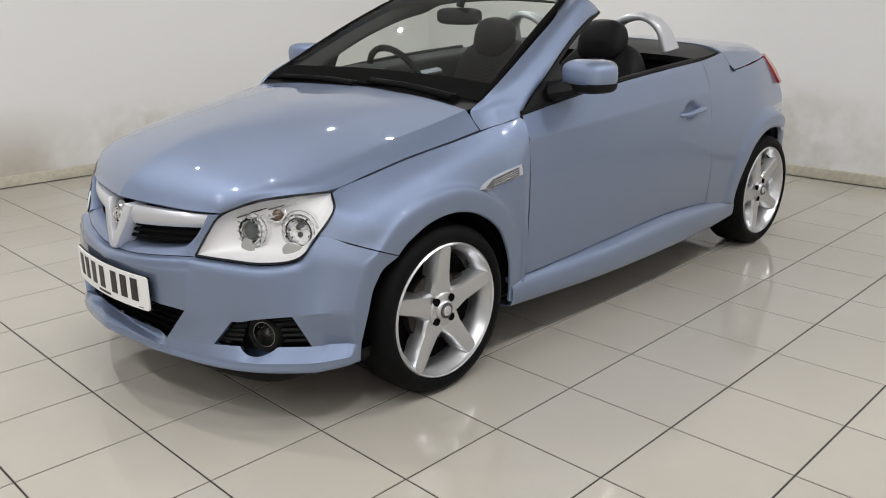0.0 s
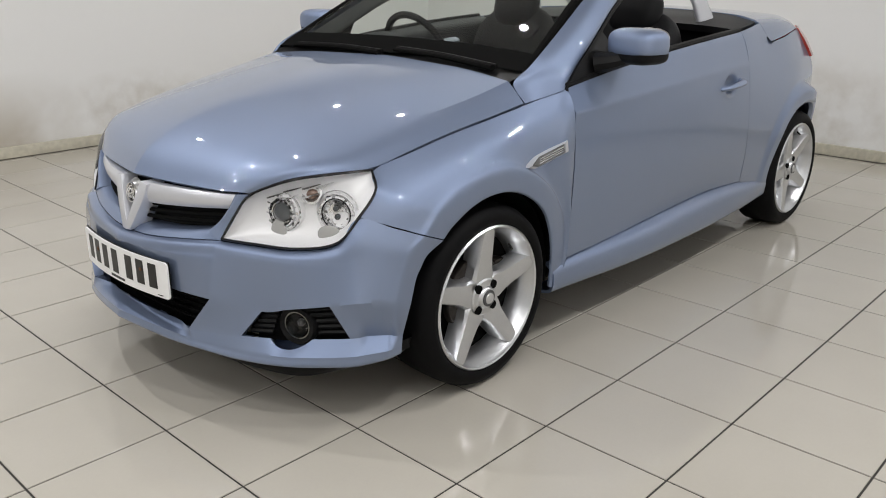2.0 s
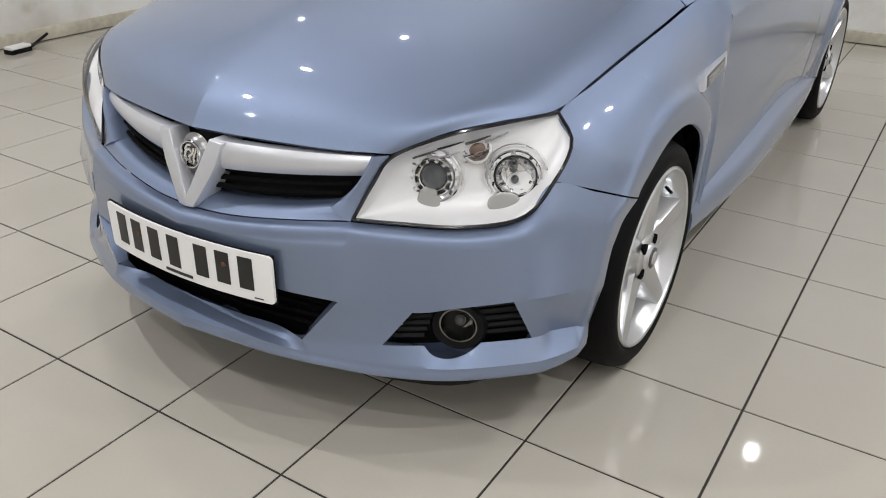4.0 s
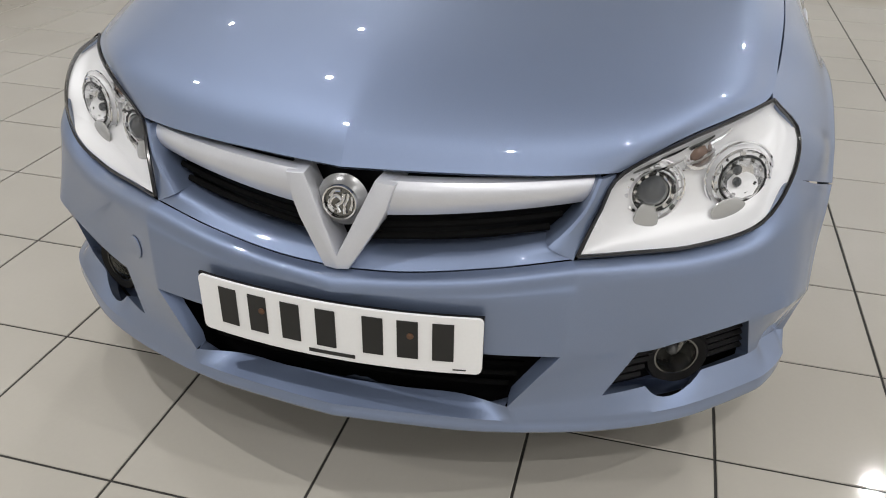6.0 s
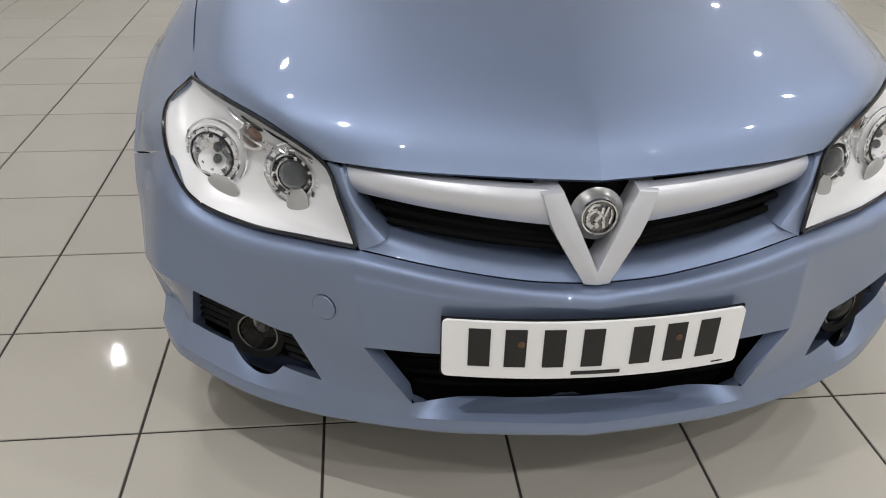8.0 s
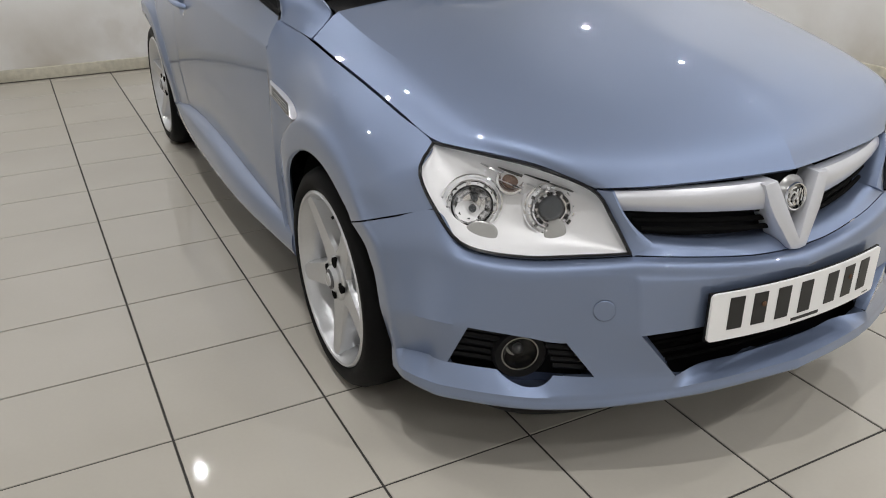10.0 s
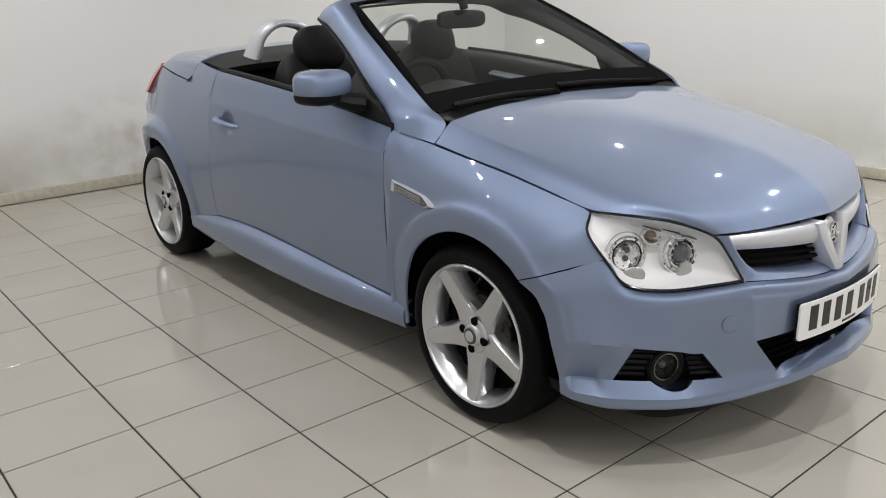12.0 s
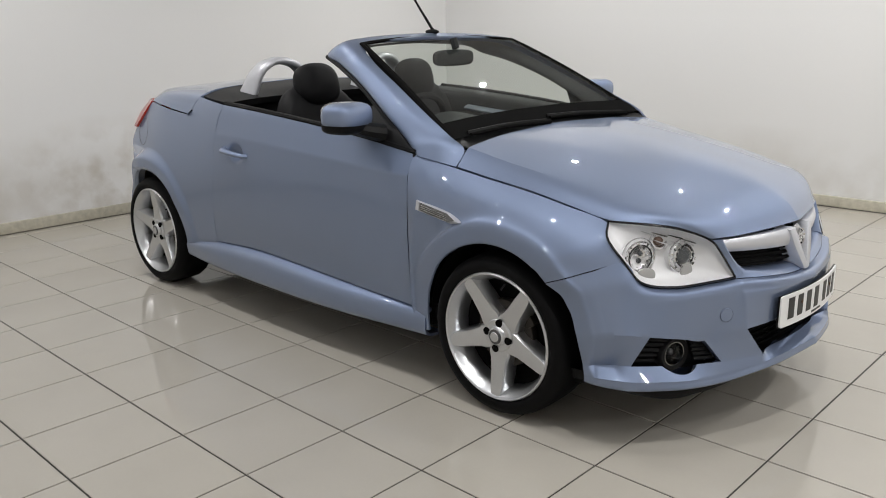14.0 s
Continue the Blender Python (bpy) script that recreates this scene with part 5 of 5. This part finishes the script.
def wheel():
    """A five-spoke alloy wheel facing +y, its hub at the origin of the part."""
    rim_r = 0.239
    bm = bmesh.new()
    m = axis((0, 0, 0), (0, 1, 0))
    spin(bm, [(rim_r, -0.02), (rim_r + 0.002, 0.0), (rim_r - 0.003, 0.005), (rim_r - 0.008, 0.002), (rim_r - 0.012, -0.008), (rim_r - 0.024, -0.022), (rim_r - 0.032, -0.050), (rim_r - 0.038, -0.090)], m, 64)
    w = part("wheel", bm, ALLOY, car, "silver five-spoke alloy wheel with low-profile tyre")
    for k in range(5):
        a0 = math.tau * k / 5 + math.pi / 2
        bm = bmesh.new()
        rows = []
        for r in (0.045, 0.060, 0.072, 0.082, 0.095, 0.115, 0.140, 0.170, 0.200, 0.218, 0.228, 0.235):
            half = np.interp(r, (0.045, 0.060, 0.072, 0.082, 0.095, 0.115, 0.140, 0.200, 0.222, 0.235), (0.046, 0.048, 0.0475, 0.0440, 0.0395, 0.0365, 0.0345, 0.0305, 0.0270, 0.0175))
            top = -0.024 + 0.020 * ((r - 0.045) / 0.19) ** 1.5
            sec = [(-half * 1.16, top - 0.062), (-half, top - 0.012), (-half * 0.84, top - 0.001), (0, top + 0.002), (half * 0.84, top - 0.001), (half, top - 0.012), (half * 1.16, top - 0.062)]
            rows.append([m @ Vector((r * math.cos(a0) - s * math.sin(a0), r * math.sin(a0) + s * math.cos(a0), h)) for s, h in sec])
        sheet(bm, rows)
        bmesh.ops.recalc_face_normals(bm, faces=bm.faces)
        part("spoke", bm, ALLOY, w, sharp=22)
    bm = bmesh.new()
    spin(bm, [(0.064, -0.050), (0.062, -0.022), (0.057, -0.0175), (0.038, -0.016), (0.034, -0.008), (0.030, -0.005), (0.0, -0.004)], m, 40)
    part("hub", bm, ALLOY, w)
    bm = bmesh.new()
    spin(bm, [(0.029, -0.008), (0.027, -0.002), (0.024, -0.001), (0.0, 0.0)], m, 28)
    cap = part("centre_cap", bm, CAPGREY, w, "grey centre cap with a round badge")
    bm = bmesh.new()
    spin(bm, [(0.019, -0.001), (0.017, 0.002), (0.0, 0.0025)], m, 20)
    part("cap_badge", bm, SCALLOP, cap)
    # black plugs stand in for the shade in the bolt holes
    for k in range(4):
        a = math.tau * (k + 0.5) / 4 + math.pi / 2
        bm = bmesh.new()
        at = m @ Vector((0.050 * math.cos(a), 0.050 * math.sin(a), 0))
        spin(bm, [(0.0145, -0.04), (0.0145, -0.0140), (0.0130, -0.0140), (0.0115, -0.0158), (0.0, -0.0158)], axis(at, (0, 1, 0)), 14)
        part("bolt_hole", bm, BLACK_AND_SHADE, w)
    bm = bmesh.new()
    tyre = [(rim_r - 0.006, -0.19), (0.262, -0.205), (0.290, -0.196), (0.301, -0.175), (0.3035, -0.12), (0.3035, -0.07), (0.301, -0.030), (0.290, -0.006), (0.275, 0.004), (0.262, 0.007), (0.249, 0.004), (rim_r + 0.001, -0.003), (rim_r - 0.002, -0.012)]
    spin(bm, tyre, m, 72)
    part("tyre", bm, RUBBER, w, "black low-profile tyre")
    bm = bmesh.new()
    spin(bm, [(0.075, -0.064), (0.125, -0.064), (0.128, -0.07), (0.128, -0.09)], m, 40)
    part("brake_disc", bm, DARKMETAL, w)
    # black disc stands in for the shade deep inside the wheel
    bm = bmesh.new()
    spin(bm, [(0.203, -0.085), (0.200, -0.090), (0.0, -0.115)], m, 32)
    part("wheel_shade_disc", bm, BLACK_AND_SHADE, w)
    bm = bmesh.new()
    box(bm, 0.0, 0, 0, 0.05, 0.05, 0.12, 0.01)
    bmesh.ops.transform(bm, matrix=pose(-0.12, -0.085, 0.03), verts=bm.verts)
    part("caliper", bm, DARKMETAL, w)
    bm = bmesh.new()
    tube(bm, [m @ Vector((0.13, 0.145, -0.035)), m @ Vector((0.122, 0.134, -0.014))], 0.0042, 8)
    part("valve", bm, GLOSSBLACK, w)
    return w


def liner(side, hub):
    bm = bmesh.new()
    a = np.linspace(-8, 188, 38)
    rows = [[(hub[0] + r * math.cos(radians(t)), side * (y - float(tuck(hub[0] + r * math.cos(radians(t))))), hub[1] + r * math.sin(radians(t))) for t in a] for r, y in ((ARCH + 0.006, 0.775), (ARCH + 0.012, 0.77), (ARCH + 0.012, 0.52), (0.05, 0.52))]
    sheet(bm, np.array(rows))
    return part("wheel_arch_liner", bm, BLACK, car)


bonnet()
front_bumper()
grille()
windscreen()
rear_deck()
cabin()
for side in (1, -1):
    front_wing(side)
    door(side)
    quarter(side)
    sill(side)
    headlight(side)
    wing_mirror(side)
    roll_hoop(side)
    seat(side * 0.345)
    liner(side, HUB_F)
    liner(side, HUB_R)
first = wheel()
SPIN = ((HUB_F, 1, 0), (HUB_F, -1, 36), (HUB_R, 1, 22), (HUB_R, -1, 0))
for n, (hub, side, turn) in enumerate(SPIN):
    m = pose(hub[0] + 0.004, side * 0.820, 0.3035, 0, 0, 0 if side > 0 else 180) @ pose(0, 0, 0, 0, turn, 0)
    if n == 0:
        first.matrix_basis = m
    else:
        copy_thing(first, m)

# ---- floor ----


def tile_material():
    m, nodes, links, b = material("polished_beige_tile")
    info = nodes.new("ShaderNodeObjectInfo")
    geo = nodes.new("ShaderNodeNewGeometry")
    n = nodes.new("ShaderNodeTexNoise")
    n.inputs["Scale"].default_value, n.inputs["Detail"].default_value = 2.2, 6
    fine = nodes.new("ShaderNodeTexNoise")
    fine.inputs["Scale"].default_value, fine.inputs["Detail"].default_value = 90, 4
    links.new(geo.outputs["Position"], n.inputs["Vector"])
    links.new(geo.outputs["Position"], fine.inputs["Vector"])
    add = nodes.new("ShaderNodeMath")
    add.operation = "ADD"
    links.new(info.outputs["Random"], add.inputs[0])
    links.new(geo.outputs["Random Per Island"], add.inputs[1])
    frac = nodes.new("ShaderNodeMath")
    frac.operation = "FRACT"
    links.new(add.outputs[0], frac.inputs[0])
    sc = nodes.new("ShaderNodeMath")
    sc.operation = "MULTIPLY_ADD"
    sc.inputs[1].default_value = 0.30
    links.new(frac.outputs[0], sc.inputs[0])
    links.new(n.outputs["Fac"], sc.inputs[2])
    sum2 = nodes.new("ShaderNodeMath")
    sum2.operation = "MULTIPLY_ADD"
    sum2.inputs[1].default_value = 0.25
    links.new(fine.outputs["Fac"], sum2.inputs[0])
    links.new(sc.outputs[0], sum2.inputs[2])
    ramp = nodes.new("ShaderNodeMapRange")
    ramp.inputs[1].default_value, ramp.inputs[2].default_value = 0.35, 1.2
    links.new(sum2.outputs[0], ramp.inputs[0])
    mix = nodes.new("ShaderNodeMix")
    mix.data_type = "RGBA"
    links.new(ramp.outputs[0], mix.inputs[0])
    mix.inputs[6].default_value, mix.inputs[7].default_value = (0.43, 0.405, 0.355, 1), (0.49, 0.462, 0.41, 1)
    links.new(mix.outputs[2], b.inputs["Base Color"])
    r = nodes.new("ShaderNodeMapRange")
    r.inputs[3].default_value, r.inputs[4].default_value = 0.04, 0.085
    links.new(n.outputs["Fac"], r.inputs[0])
    links.new(r.outputs[0], b.inputs["Roughness"])
    bp = nodes.new("ShaderNodeBump")
    bp.inputs["Strength"].default_value, bp.inputs["Distance"].default_value = 0.10, 0.003
    links.new(n.outputs["Fac"], bp.inputs["Height"])
    # slight orange peel of the glaze
    peel = nodes.new("ShaderNodeTexNoise")
    peel.inputs["Scale"].default_value, peel.inputs["Detail"].default_value = 24, 2
    links.new(geo.outputs["Position"], peel.inputs["Vector"])
    bq = nodes.new("ShaderNodeBump")
    bq.inputs["Strength"].default_value, bq.inputs["Distance"].default_value = 0.05, 0.002
    links.new(peel.outputs["Fac"], bq.inputs["Height"])
    links.new(bp.outputs[0], bq.inputs["Normal"])
    links.new(bq.outputs[0], b.inputs["Normal"])
    return m


TILE = tile_material()
PITCH, X0, Y0, GAP, CHAMFER = 0.40, 0.085, -0.082, 0.006, 0.0015
floor = slab("floor", XB - 0.2, XF + 0.2, YR - 0.2, YL + 0.2, -0.12, -0.003, GROUT, "polished beige square floor tiles with dark grout", "floor")


def tile_shape(w, h):
    """Corners and faces of one tile with a small chamfer, its top at 0."""
    def ring(d, z):
        return [(-w / 2 + d, -h / 2 + d, z), (w / 2 - d, -h / 2 + d, z), (w / 2 - d, h / 2 - d, z), (-w / 2 + d, h / 2 - d, z)]
    v = ring(0, -0.008) + ring(0, -CHAMFER) + ring(CHAMFER, 0)
    f = [(8, 9, 10, 11)]
    for a in (0, 4):
        f += [(a + k, a + (k + 1) % 4, a + 4 + (k + 1) % 4, a + 4 + k) for k in range(4)]
    return v, f


whole = bpy.data.meshes.new("tile")
whole.from_pydata(*[x if k != 1 else [] for k, x in enumerate((tile_shape(PITCH - GAP, PITCH - GAP)[0], 0, tile_shape(PITCH - GAP, PITCH - GAP)[1]))])
whole.materials.append(TILE)
near, rest_v, rest_f = 0, [], []
for i in range(-12, 18):
    for j in range(-10, 10):
        x0, x1 = max(X0 + i * PITCH, XB), min(X0 + (i + 1) * PITCH, XF)
        y0, y1 = max(Y0 + j * PITCH, YR), min(Y0 + (j + 1) * PITCH, YL)
        if x1 - x0 < 0.02 or y1 - y0 < 0.02:
            continue
        cx, cy, full = (x0 + x1) / 2, (y0 + y1) / 2, x1 - x0 > PITCH - 0.01 and y1 - y0 > PITCH - 0.01
        if full and -3.6 < cx < 1.9 and abs(cy) < 3.2 and near < 290:
            ob = new("tile", whole)
            ob.parent, ob.location = floor, (cx, cy, 0)
            near += 1
        else:
            v, f = tile_shape(x1 - x0 - GAP, y1 - y0 - GAP)
            n0 = len(rest_v)
            rest_v += [(a + cx, b + cy, c) for a, b, c in v]
            rest_f += [tuple(k + n0 for k in face) for face in f]
me = bpy.data.meshes.new("outer_tiles")
me.from_pydata(rest_v, [], rest_f)
me.materials.append(TILE)
ob = new("outer_tiles", me)
ob.parent = floor
tagged(ob, kind="stuff")
